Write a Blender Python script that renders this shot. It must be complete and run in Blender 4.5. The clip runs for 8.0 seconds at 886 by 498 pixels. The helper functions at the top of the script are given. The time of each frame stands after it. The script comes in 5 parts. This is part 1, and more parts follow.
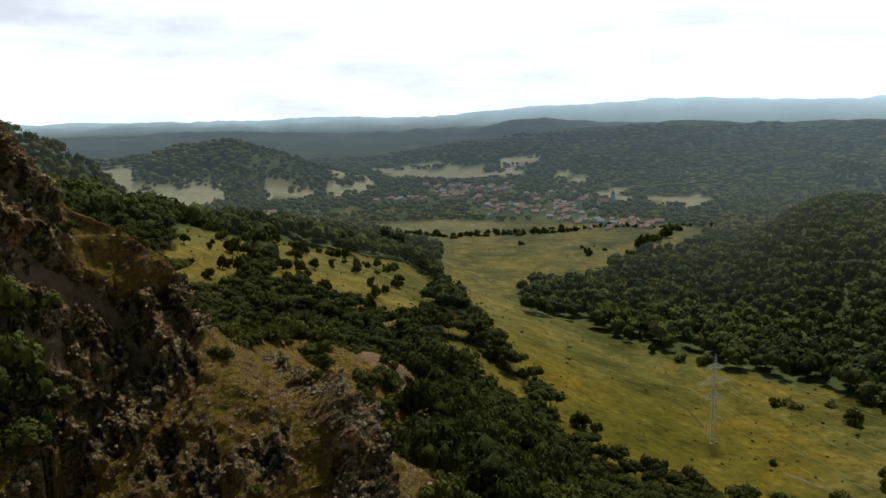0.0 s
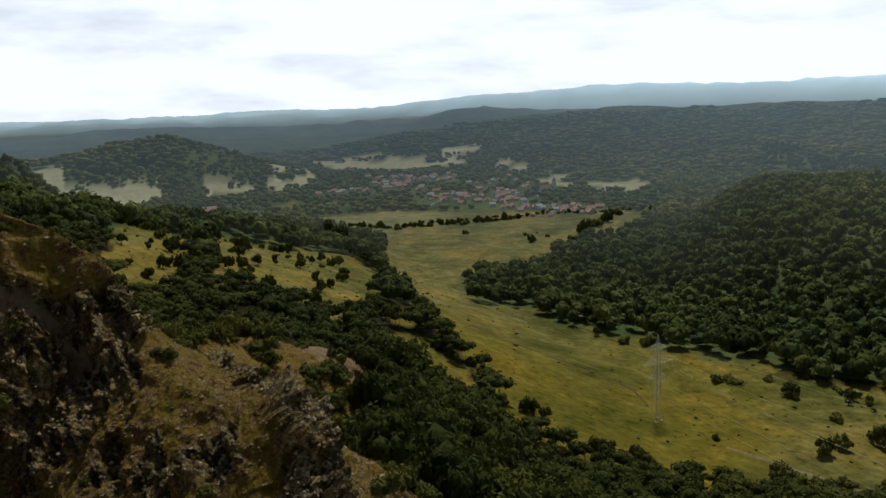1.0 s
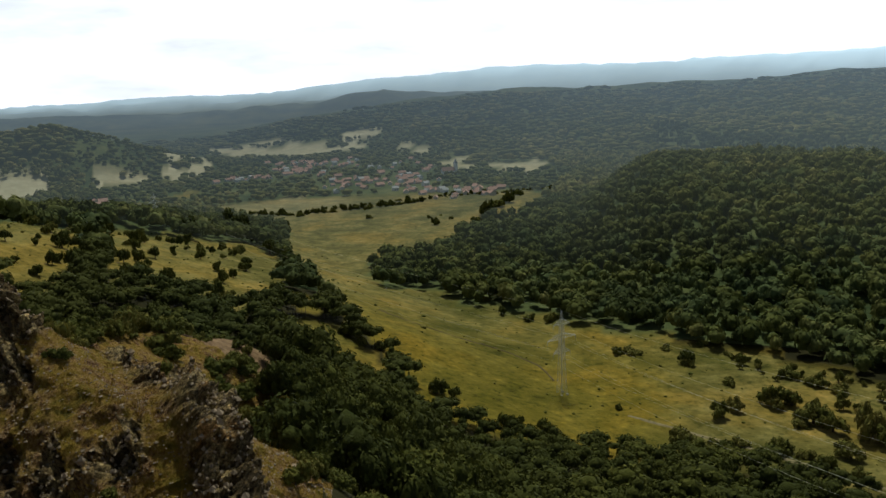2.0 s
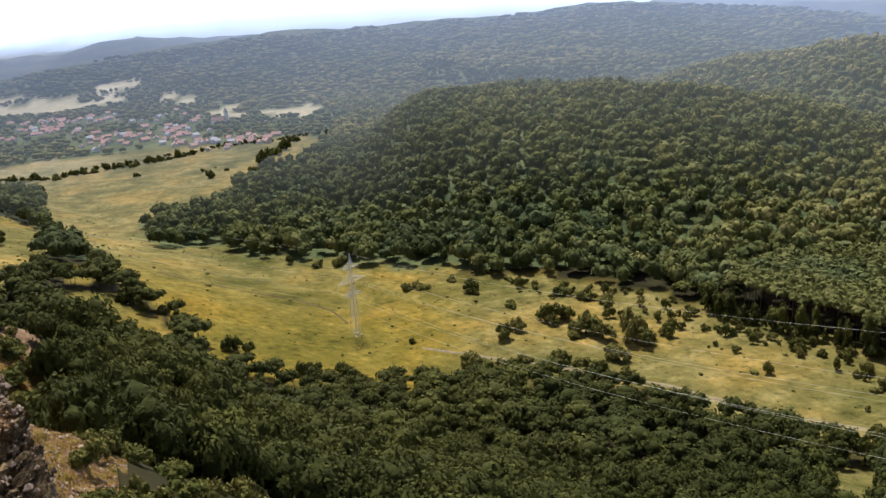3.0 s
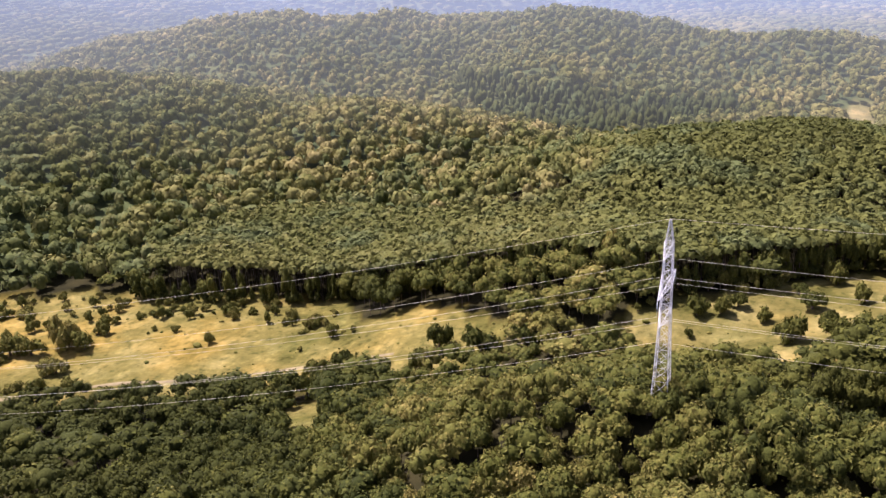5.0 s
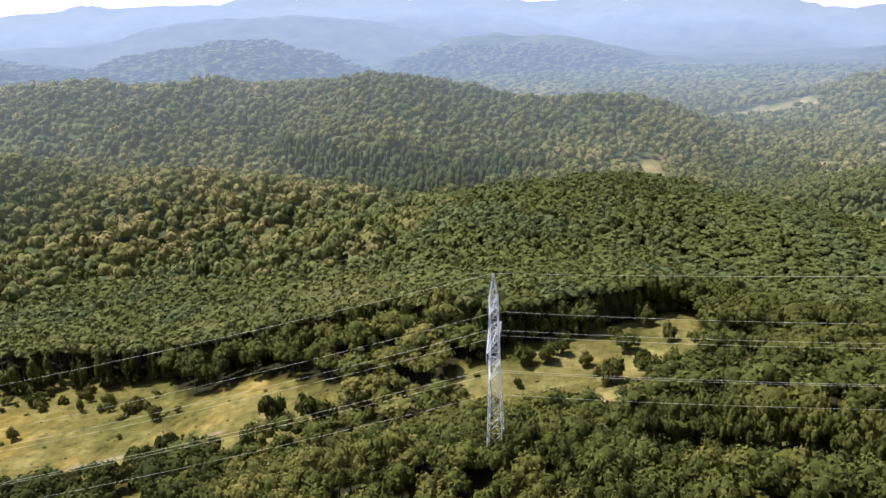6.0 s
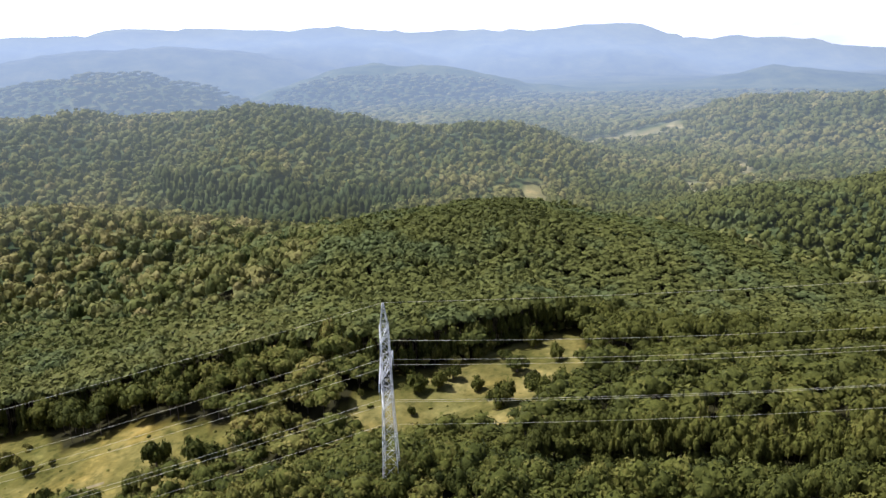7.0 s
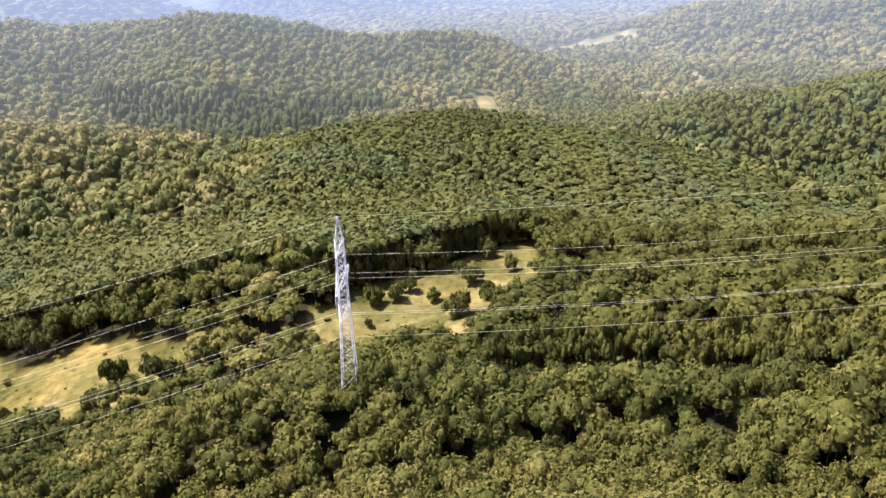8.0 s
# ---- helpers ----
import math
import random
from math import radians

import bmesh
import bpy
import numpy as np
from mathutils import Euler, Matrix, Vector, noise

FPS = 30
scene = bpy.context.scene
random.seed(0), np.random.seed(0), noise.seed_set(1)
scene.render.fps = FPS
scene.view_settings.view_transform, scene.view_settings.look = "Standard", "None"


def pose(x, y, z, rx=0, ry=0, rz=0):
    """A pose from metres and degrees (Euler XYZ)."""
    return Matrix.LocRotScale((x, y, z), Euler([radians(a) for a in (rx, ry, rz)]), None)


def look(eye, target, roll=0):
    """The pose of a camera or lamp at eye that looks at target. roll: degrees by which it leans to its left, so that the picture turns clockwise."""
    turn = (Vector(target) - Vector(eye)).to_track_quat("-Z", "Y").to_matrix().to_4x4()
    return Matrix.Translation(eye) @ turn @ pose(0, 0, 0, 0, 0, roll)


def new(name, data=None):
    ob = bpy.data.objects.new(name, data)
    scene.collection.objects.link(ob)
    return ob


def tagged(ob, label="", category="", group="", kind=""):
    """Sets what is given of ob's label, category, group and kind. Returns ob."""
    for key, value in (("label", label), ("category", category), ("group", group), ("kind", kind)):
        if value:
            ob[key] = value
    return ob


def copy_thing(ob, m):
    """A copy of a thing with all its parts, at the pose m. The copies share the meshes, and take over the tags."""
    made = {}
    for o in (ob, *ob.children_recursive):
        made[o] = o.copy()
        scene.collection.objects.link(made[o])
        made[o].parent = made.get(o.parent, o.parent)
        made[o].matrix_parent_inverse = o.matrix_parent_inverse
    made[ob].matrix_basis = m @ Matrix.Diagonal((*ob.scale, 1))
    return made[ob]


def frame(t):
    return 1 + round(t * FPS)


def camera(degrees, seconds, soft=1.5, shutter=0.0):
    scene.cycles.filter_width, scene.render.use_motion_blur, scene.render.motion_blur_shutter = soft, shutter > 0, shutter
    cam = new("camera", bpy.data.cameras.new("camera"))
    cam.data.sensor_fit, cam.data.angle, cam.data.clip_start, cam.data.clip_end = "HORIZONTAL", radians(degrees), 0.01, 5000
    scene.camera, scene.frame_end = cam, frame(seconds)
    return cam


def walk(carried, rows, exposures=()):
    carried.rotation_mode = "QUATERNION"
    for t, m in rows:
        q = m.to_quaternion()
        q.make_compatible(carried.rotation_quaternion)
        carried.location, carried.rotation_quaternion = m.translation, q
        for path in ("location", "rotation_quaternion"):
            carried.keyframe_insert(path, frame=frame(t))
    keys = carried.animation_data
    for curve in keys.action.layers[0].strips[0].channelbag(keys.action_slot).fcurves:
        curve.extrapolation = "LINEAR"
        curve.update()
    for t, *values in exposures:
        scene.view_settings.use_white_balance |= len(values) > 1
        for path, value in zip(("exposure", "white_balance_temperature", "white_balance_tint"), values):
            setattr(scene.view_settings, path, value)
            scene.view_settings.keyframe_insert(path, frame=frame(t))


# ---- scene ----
EYE = 150.0
cam = camera(57.1, 8.0, soft=1.5)
ROWS = [
    (0.0, 79.78, 0.24, -0.04),
    (0.5, 79.85, 0.53, -1.72),
    (1.0, 79.06, 1.38, -4.22),
    (1.2, 78.67, 1.58, -4.85),
    (2.3, 76.80, 2.34, -14.61),
    (2.5, 75.78, 2.62, -17.15),
    (3.0, 73.07, 3.29, -27.09),
    (3.5, 70.68, 3.31, -39.14),
    (4.0, 69.61, 3.14, -50.21),
    (4.5, 69.06, 2.84, -59.61),
    (5.0, 69.76, 2.35, -68.08),
    (5.2, 70.29, 2.04, -71.23),
    (6.3, 74.92, 2.20, -83.54),
    (6.5, 75.48, 2.39, -85.44),
    (7.0, 75.47, 1.94, -88.85),
    (7.5, 74.55, 2.22, -90.39),
    (8.0, 69.23, 1.78, -92.14),
]
EXPOSURES = [(0.0, -1.42, 6050, -3), (1.2, -1.54, 6050, -3), (2.3, -1.18, 6050, 0), (2.7, -0.70, 5850, 8), (3.1, 0.04, 5650, 24), (3.5, 0.45, 5530, 34), (4.0, 0.82, 5500, 36), (4.5, 0.62, 5800, 39), (5.0, 0.58, 5900, 38), (6.3, 0.05, 5500, 17), (7.4, 0.0, 5550, 19), (8.0, 0.76, 5650, 31)]
walk(cam, [(t, pose(0, 0, EYE, rx, ry, rz)) for t, rx, ry, rz in ROWS], EXPOSURES)

# ---- world and sun ----
SUN_AZ, SUN_EL = radians(15), radians(59)
world = bpy.data.worlds.new("sky")
scene.world = world
world.use_nodes = True
wn, wl = world.node_tree.nodes, world.node_tree.links
bg = wn["Background"]
sky = wn.new("ShaderNodeTexSky")
sky.sky_type, sky.sun_disc = "NISHITA", False
sky.sun_elevation, sky.sun_rotation = SUN_EL, SUN_AZ
sky.dust_density, sky.air_density = 3.0, 1.0
wco = wn.new("ShaderNodeTexCoord")
wmap = wn.new("ShaderNodeMapping")
wmap.inputs["Scale"].default_value = (1.6, 1.6, 7.0)
wnoise = wn.new("ShaderNodeTexNoise")
wnoise.inputs["Scale"].default_value, wnoise.inputs["Detail"].default_value = 2.2, 6.0
wnoise.inputs["Roughness"].default_value = 0.55
wramp = wn.new("ShaderNodeValToRGB")
wramp.color_ramp.elements[0].position, wramp.color_ramp.elements[1].position = 0.34, 0.52
wramp.color_ramp.elements[0].color, wramp.color_ramp.elements[1].color = (0.66, 0.66, 0.66, 1), (1, 1, 1, 1)
wsep = wn.new("ShaderNodeSeparateXYZ")
whigh = wn.new("ShaderNodeMapRange")
whigh.inputs["From Min"].default_value, whigh.inputs["From Max"].default_value = 0.15, 0.42
whigh.inputs["To Min"].default_value, whigh.inputs["To Max"].default_value = 1.0, 0.04
wmul = wn.new("ShaderNodeMath")
wmul.operation = "MULTIPLY"
wmix = wn.new("ShaderNodeMix")
wmix.data_type = "RGBA"
wl.new(wco.outputs["Generated"], wmap.inputs["Vector"])
wl.new(wco.outputs["Generated"], wsep.inputs["Vector"])
wl.new(wsep.outputs["Z"], whigh.inputs["Value"])
wl.new(wmap.outputs["Vector"], wnoise.inputs["Vector"])
wl.new(wnoise.outputs["Fac"], wramp.inputs["Fac"])
wl.new(wramp.outputs["Color"], wmul.inputs[0])
wl.new(whigh.outputs["Result"], wmul.inputs[1])
wl.new(wmul.outputs[0], wmix.inputs["Factor"])
wl.new(sky.outputs["Color"], wmix.inputs["A"])
wsun = wn.new("ShaderNodeVectorMath")
wsun.operation = "DOT_PRODUCT"
wsun.inputs[1].default_value = (math.sin(SUN_AZ), math.cos(SUN_AZ), 0.0)
wside = wn.new("ShaderNodeMapRange")
wside.inputs["From Min"].default_value, wside.inputs["From Max"].default_value = -0.45, 0.75
wside.inputs["To Min"].default_value, wside.inputs["To Max"].default_value = 0.0, 1.0
wcloud = wn.new("ShaderNodeMix")
wcloud.data_type = "RGBA"
wcloud.inputs["A"].default_value, wcloud.inputs["B"].default_value = (10.5, 11.2, 12.2, 1), (35.0, 33.6, 38.0, 1)
wl.new(wco.outputs["Generated"], wsun.inputs[0])
wl.new(wsun.outputs["Value"], wside.inputs["Value"])
wl.new(wside.outputs["Result"], wcloud.inputs["Factor"])
wl.new(wcloud.outputs["Result"], wmix.inputs["B"])
wl.new(wmix.outputs["Result"], bg.inputs["Color"])
bg.inputs["Strength"].default_value = 0.088
sun = new("sun", bpy.data.lights.new("sun", "SUN"))
sun.data.energy, sun.data.angle, sun.data.color = 7.3, radians(1.5), (1.0, 0.94, 0.82)
sun.matrix_world = look((0, 0, 0), (-math.sin(SUN_AZ) * math.cos(SUN_EL), -math.cos(SUN_AZ) * math.cos(SUN_EL), -math.sin(SUN_EL)))


# ---- materials ----
def principled(name, rough=0.9):
    m = bpy.data.materials.new(name)
    m.use_nodes = True
    b = m.node_tree.nodes["Principled BSDF"]
    b.inputs["Roughness"].default_value = rough
    b.inputs["Specular IOR Level"].default_value = 0.15
    return m, m.node_tree.nodes, m.node_tree.links, b


def noise_node(n, l, scale, detail=4.0, rough=0.6, where=None):
    t = n.new("ShaderNodeTexNoise")
    t.inputs["Scale"].default_value, t.inputs["Detail"].default_value = scale, detail
    t.inputs["Roughness"].default_value = rough
    if where is not None:
        l.new(where, t.inputs["Vector"])
    return t.outputs["Fac"]


def ramp_node(n, l, fac, stops):
    r = n.new("ShaderNodeValToRGB")
    e = r.color_ramp.elements
    while len(e) < len(stops):
        e.new(0.5)
    for q, (p, c) in zip(e, stops):
        q.position, q.color = p, (*c, 1)
    l.new(fac, r.inputs["Fac"])
    return r.outputs["Color"]


def mix_node(n, l, fac, a, b):
    m = n.new("ShaderNodeMix")
    m.data_type = "RGBA"
    for key, v in (("Factor", fac), ("A", a), ("B", b)):
        if isinstance(v, bpy.types.NodeSocket):
            l.new(v, m.inputs[key])
        else:
            m.inputs[key].default_value = v if key == "Factor" else (*v, 1)
    return m.outputs["Result"]


def math_node(n, l, op, a, b=None):
    m = n.new("ShaderNodeMath")
    m.operation = op
    for i, v in enumerate((a, b)):
        if isinstance(v, bpy.types.NodeSocket):
            l.new(v, m.inputs[i])
        elif v is not None:
            m.inputs[i].default_value = v
    return m.outputs[0]


def attribute(n, name):
    a = n.new("ShaderNodeAttribute")
    a.attribute_name = name
    return a.outputs["Fac"]


def position(n):
    return n.new("ShaderNodeNewGeometry").outputs["Position"]


def bump(n, l, b, height, strength, distance):
    k = n.new("ShaderNodeBump")
    k.inputs["Strength"].default_value, k.inputs["Distance"].default_value = strength, distance
    l.new(height, k.inputs["Height"])
    l.new(k.outputs["Normal"], b.inputs["Normal"])


def toward(n, l, vector, az, lo, hi, a, b):
    """A value that runs from a to b as a place lies nearer to one compass direction."""
    u = n.new("ShaderNodeVectorMath")
    u.operation = "NORMALIZE"
    l.new(vector, u.inputs[0])
    q = n.new("ShaderNodeVectorMath")
    q.operation = "DOT_PRODUCT"
    l.new(u.outputs["Vector"], q.inputs[0])
    q.inputs[1].default_value = (math.sin(radians(az)), math.cos(radians(az)), 0.0)
    r = n.new("ShaderNodeMapRange")
    for key, v in (("From Min", lo), ("From Max", hi), ("To Min", a), ("To Max", b)):
        r.inputs[key].default_value = v
    l.new(q.outputs["Value"], r.inputs["Value"])
    return r.outputs["Result"]


def haze_glow(n, l, surface):
    """Haze painted in as emission on mid and far surfaces: it grows with distance past 560 m and is set brighter
    towards azimuth 75.
    """
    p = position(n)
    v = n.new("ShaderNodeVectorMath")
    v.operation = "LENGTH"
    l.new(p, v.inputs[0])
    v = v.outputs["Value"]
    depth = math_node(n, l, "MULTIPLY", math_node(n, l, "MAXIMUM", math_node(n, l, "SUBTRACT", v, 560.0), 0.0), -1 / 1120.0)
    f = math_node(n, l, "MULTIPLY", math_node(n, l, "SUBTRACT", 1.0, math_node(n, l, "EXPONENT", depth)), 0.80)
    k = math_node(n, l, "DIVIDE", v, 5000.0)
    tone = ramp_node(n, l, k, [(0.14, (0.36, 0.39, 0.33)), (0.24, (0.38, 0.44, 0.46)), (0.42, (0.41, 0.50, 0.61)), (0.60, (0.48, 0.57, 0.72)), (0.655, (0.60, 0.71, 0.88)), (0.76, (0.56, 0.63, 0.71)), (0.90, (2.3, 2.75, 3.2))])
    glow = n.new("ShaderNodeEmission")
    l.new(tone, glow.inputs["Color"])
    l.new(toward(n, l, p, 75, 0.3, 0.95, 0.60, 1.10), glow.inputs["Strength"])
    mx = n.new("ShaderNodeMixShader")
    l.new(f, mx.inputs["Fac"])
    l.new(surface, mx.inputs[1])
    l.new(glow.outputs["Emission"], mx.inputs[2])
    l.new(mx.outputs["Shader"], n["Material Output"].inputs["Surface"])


def ground_material(name, far=False):
    m, n, l, b = principled(name)
    b.inputs["Specular IOR Level"].default_value = 0.03
    p = position(n)
    big, mid, fine = (noise_node(n, l, s, 5, 0.6, p) for s in (0.015, 0.07, 0.9))
    dry = ramp_node(n, l, mid, [(0.30, (0.096, 0.086, 0.024)), (0.5, (0.158, 0.133, 0.041)), (0.70, (0.244, 0.203, 0.076))])
    green = ramp_node(n, l, mid, [(0.3, (0.088, 0.075, 0.007)), (0.7, (0.180, 0.137, 0.017))])
    grass = mix_node(n, l, attribute(n, "dry"), green, dry)
    patches = ramp_node(n, l, big, [(0.36, (0.55, 0.62, 0.5)), (0.5, (1, 1, 1)), (0.62, (1.3, 1.12, 0.9))])
    wide = n.new("ShaderNodeMix")
    wide.data_type, wide.blend_type = "RGBA", "MULTIPLY"
    wide.inputs["Factor"].default_value = 1.0
    l.new(grass, wide.inputs["A"])
    l.new(patches, wide.inputs["B"])
    grass = wide.outputs["Result"]
    tuft = noise_node(n, l, 0.25, 4, 0.7, p)
    speck = ramp_node(n, l, tuft, [(0.36, (0.30, 0.38, 0.26)), (0.45, (0.85, 0.87, 0.82)), (0.58, (1.08, 1.06, 1.02)), (0.68, (1.6, 1.55, 1.5))])
    mul = n.new("ShaderNodeMix")
    mul.data_type, mul.blend_type = "RGBA", "MULTIPLY"
    mul.inputs["Factor"].default_value = 0.7
    l.new(grass, mul.inputs["A"])
    l.new(speck, mul.inputs["B"])
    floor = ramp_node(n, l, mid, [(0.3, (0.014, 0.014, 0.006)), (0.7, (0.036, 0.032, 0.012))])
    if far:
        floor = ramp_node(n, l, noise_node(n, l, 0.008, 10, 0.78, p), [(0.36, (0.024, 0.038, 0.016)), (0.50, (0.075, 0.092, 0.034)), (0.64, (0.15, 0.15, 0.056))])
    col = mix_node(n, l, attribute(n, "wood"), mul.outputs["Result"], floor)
    stubble = ramp_node(n, l, mid, [(0.3, (0.50, 0.45, 0.29)), (0.7, (0.66, 0.60, 0.42))])
    col = mix_node(n, l, attribute(n, "pale"), col, stubble)
    earth = ramp_node(n, l, fine, [(0.3, (0.09, 0.055, 0.03)), (0.7, (0.24, 0.16, 0.085))])
    col = mix_node(n, l, attribute(n, "rock"), col, earth)
    l.new(col, b.inputs["Base Color"])
    bump(n, l, b, fine, 0.5, 0.5)
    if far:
        haze_glow(n, l, b.outputs["BSDF"])
    return m


def leaf_material(name, far=False):
    m, n, l, b = principled(name, 0.85)
    b.inputs["Specular IOR Level"].default_value = 0.06
    p = position(n)
    t = attribute(n, "tint")
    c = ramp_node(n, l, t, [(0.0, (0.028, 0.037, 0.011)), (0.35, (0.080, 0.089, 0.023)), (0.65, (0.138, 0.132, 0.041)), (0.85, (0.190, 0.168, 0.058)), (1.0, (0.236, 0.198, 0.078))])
    g = noise_node(n, l, 0.004, 3, 0.6, p)
    c = mix_node(n, l, ramp_node(n, l, g, [(0.4, (0, 0, 0)), (0.65, (0.4, 0.4, 0.4))]), c, (0.115, 0.112, 0.030))
    cool = noise_node(n, l, 0.028, 4, 0.65, p)
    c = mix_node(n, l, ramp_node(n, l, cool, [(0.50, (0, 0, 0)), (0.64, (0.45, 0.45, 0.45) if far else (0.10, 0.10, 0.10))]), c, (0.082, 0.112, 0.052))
    fine = noise_node(n, l, 1.6 if not far else 0.5, 3, 0.65, p)
    dark = n.new("ShaderNodeMix")
    dark.data_type, dark.blend_type = "RGBA", "MULTIPLY"
    dark.inputs["Factor"].default_value = 0.5
    l.new(c, dark.inputs["A"])
    l.new(ramp_node(n, l, fine, [(0.35, (0.45, 0.48, 0.42)), (0.52, (1, 1, 1)), (0.72, (1.5, 1.45, 1.3))]), dark.inputs["B"])
    c = dark.outputs["Result"]
    # far foliage is painted paler here, standing in for more haze
    kind = n.new("ShaderNodeMix")
    kind.data_type, kind.blend_type = "RGBA", "MULTIPLY"
    kind.inputs["Factor"].default_value = 1.0
    l.new(c, kind.inputs["A"])
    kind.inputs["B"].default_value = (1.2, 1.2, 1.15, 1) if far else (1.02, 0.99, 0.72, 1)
    c = kind.outputs["Result"]
    bump(n, l, b, fine, 0.5 if not far else 0.25, 0.5)
    l.new(c, b.inputs["Base Color"])
    through_leaf = n.new("ShaderNodeBsdfTranslucent")
    l.new(c, through_leaf.inputs["Color"])
    both = n.new("ShaderNodeMixShader")
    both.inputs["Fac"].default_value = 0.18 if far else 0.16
    l.new(b.outputs["BSDF"], both.inputs[1])
    l.new(through_leaf.outputs["BSDF"], both.inputs[2])
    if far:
        haze_glow(n, l, both.outputs["Shader"])
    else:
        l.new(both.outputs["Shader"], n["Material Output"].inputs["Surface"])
    return m


def plain(name, colour, rough=0.7, metal=0.0, spread=0.25, scale=1.5, far=False):
    m, n, l, b = principled(name, rough)
    f = noise_node(n, l, scale, 5, 0.6, position(n))
    c = ramp_node(n, l, f, [(0.3, tuple(v * (1 - spread) for v in colour)), (0.7, tuple(min(1, v * (1 + spread)) for v in colour))])
    l.new(c, b.inputs["Base Color"])
    b.inputs["Metallic"].default_value = metal
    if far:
        haze_glow(n, l, b.outputs["BSDF"])
    return m


# the distant materials carry haze painted in as emission
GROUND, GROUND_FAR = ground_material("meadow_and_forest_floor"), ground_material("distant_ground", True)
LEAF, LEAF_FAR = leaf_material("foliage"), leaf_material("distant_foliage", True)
BARK = plain("bark", (0.09, 0.07, 0.05))
STEEL = plain("galvanised_steel", (0.58, 0.58, 0.56), 0.6, 0.0, 0.12)
WIRE = plain("aluminium_wire", (0.60, 0.56, 0.42), 0.6, 0.0, 0.1)
GLASS = plain("insulator_glass", (0.30, 0.34, 0.33), 0.2)
CONCRETE = plain("concrete", (0.36, 0.35, 0.33))
TILE = plain("clay_roof_tiles", (0.44, 0.26, 0.20), 0.8, far=True)
WALL = plain("lime_plaster", (0.72, 0.66, 0.58), 0.85, far=True)


# ---- terrain ----
def spot(az, d):
    a = np.radians(az)
    return d * np.sin(a), d * np.cos(a)


def smooth_noise(x, y, size, seed=0):
    """Value noise between -1 and 1, about size metres across."""
    u, v = np.asarray(x, float) / size + 37.7 * seed + 511, np.asarray(y, float) / size + 91.3 * seed + 733
    iu, iv = np.floor(u).astype(np.int64), np.floor(v).astype(np.int64)
    fu, fv = u - iu, v - iv
    fu, fv = fu * fu * (3 - 2 * fu), fv * fv * (3 - 2 * fv)

    def h(a, b):
        k = (a * 374761393 + b * 668265263 + seed * 144665) & 0x7FFFFFFF
        k = ((k ^ (k >> 13)) * 1274126177) & 0x7FFFFFFF
        return ((k ^ (k >> 16)) & 0xFFFF) / 32767.5 - 1
    return (h(iu, iv) * (1 - fu) + h(iu + 1, iv) * fu) * (1 - fv) + (h(iu, iv + 1) * (1 - fu) + h(iu + 1, iv + 1) * fu) * fv


def fractal(x, y, size, octaves=4, seed=0):
    return sum(smooth_noise(x, y, size / 2 ** k, seed + k) / 2 ** k for k in range(octaves)) / 1.9


def smax(a, b, s):
    return 0.5 * (a + b + np.sqrt((a - b) ** 2 + s * s)) - 0.0


def ridge(x, y, crest, slope, rounding):
    """Height of a ridge whose crest runs through (azimuth, distance, height) points."""
    pts = [(*spot(a, d), z) for a, d, z in crest]
    best = np.full(np.shape(x), -1e9)
    if len(pts) == 1:
        pts = pts * 2
    for (x0, y0, z0), (x1, y1, z1) in zip(pts, pts[1:]):
        ex, ey = x1 - x0, y1 - y0
        t = np.clip(((x - x0) * ex + (y - y0) * ey) / max(ex * ex + ey * ey, 1e-6), 0, 1)
        dist = np.hypot(x - x0 - t * ex, y - y0 - t * ey)
        best = np.maximum(best, z0 + t * (z1 - z0) - slope * (np.sqrt(dist * dist + rounding * rounding) - rounding))
    return best


PROFILE = ([0, 5, 12, 30, 60, 100, 150, 200, 260, 330, 420, 600], [148, 146, 128, 110, 90, 66, 45, 28, 12, 3, 0, -30])
REACH = ([-180, -60, -20, 0, 20, 36, 65, 80, 100, 125, 160, 180], [1.6, 1.5, 1.25, 1.15, 1.05, 0.86, 0.86, 1.0, 1.08, 1.15, 1.5, 1.6])
RIDGES = []


def crest_line(name, points, slope, rounding):
    """A ridge through (azimuth, distance, height) points, with its side slope and the roundness of its top."""
    RIDGES.append((name, points, slope, rounding))


crest_line("spur_right", [(58, 200, 22), (68, 165, 40), (75, 145, 58), (80, 143, 59), (84, 147, 61.5), (88, 142, 59), (92, 139, 63), (101, 140, 61), (109, 141, 63), (117, 142, 68), (125, 144, 71), (150, 180, 90)], 0.62, 9)
crest_line("shoulder", [(-22, 92, 126), (-15, 105, 121), (-10, 115, 116.5), (-6, 125, 110.5), (-3, 132, 101), (0, 138, 80)], 0.95, 6)
crest_line("left_slope", [(-50, 420, 130), (-38, 440, 120), (-30, 480, 104), (-22, 600, 70), (-15, 660, 52), (-6, 760, 18)], 0.34, 40)
crest_line("dome", [(17, 970, 8), (21, 935, 14), (24, 911, 24), (27, 880, 36), (31, 850, 46), (35, 840, 47), (39, 820, 45), (43, 790, 34), (46, 775, 22)], 0.22, 120)
crest_line("dome_tail", [(46, 770, 22), (51, 720, 16), (56, 680, 17), (61, 650, 23), (66, 610, 19), (71, 585, 12), (75, 560, 4), (79, 530, -4)], 0.28, 40)
crest_line("ridge_two", [(75, 420, 6), (79, 440, 21), (82, 452, 28), (86, 462, 34), (92, 475, 37), (97, 470, 38), (101, 460, 37), (106, 440, 25), (114, 410, 4), (125, 395, 2)], 0.3, 50)
crest_line("terrace", [(84, 290, 28), (96, 315, 28), (104, 270, 33), (112, 235, 42), (125, 235, 50)], 0.25, 40)
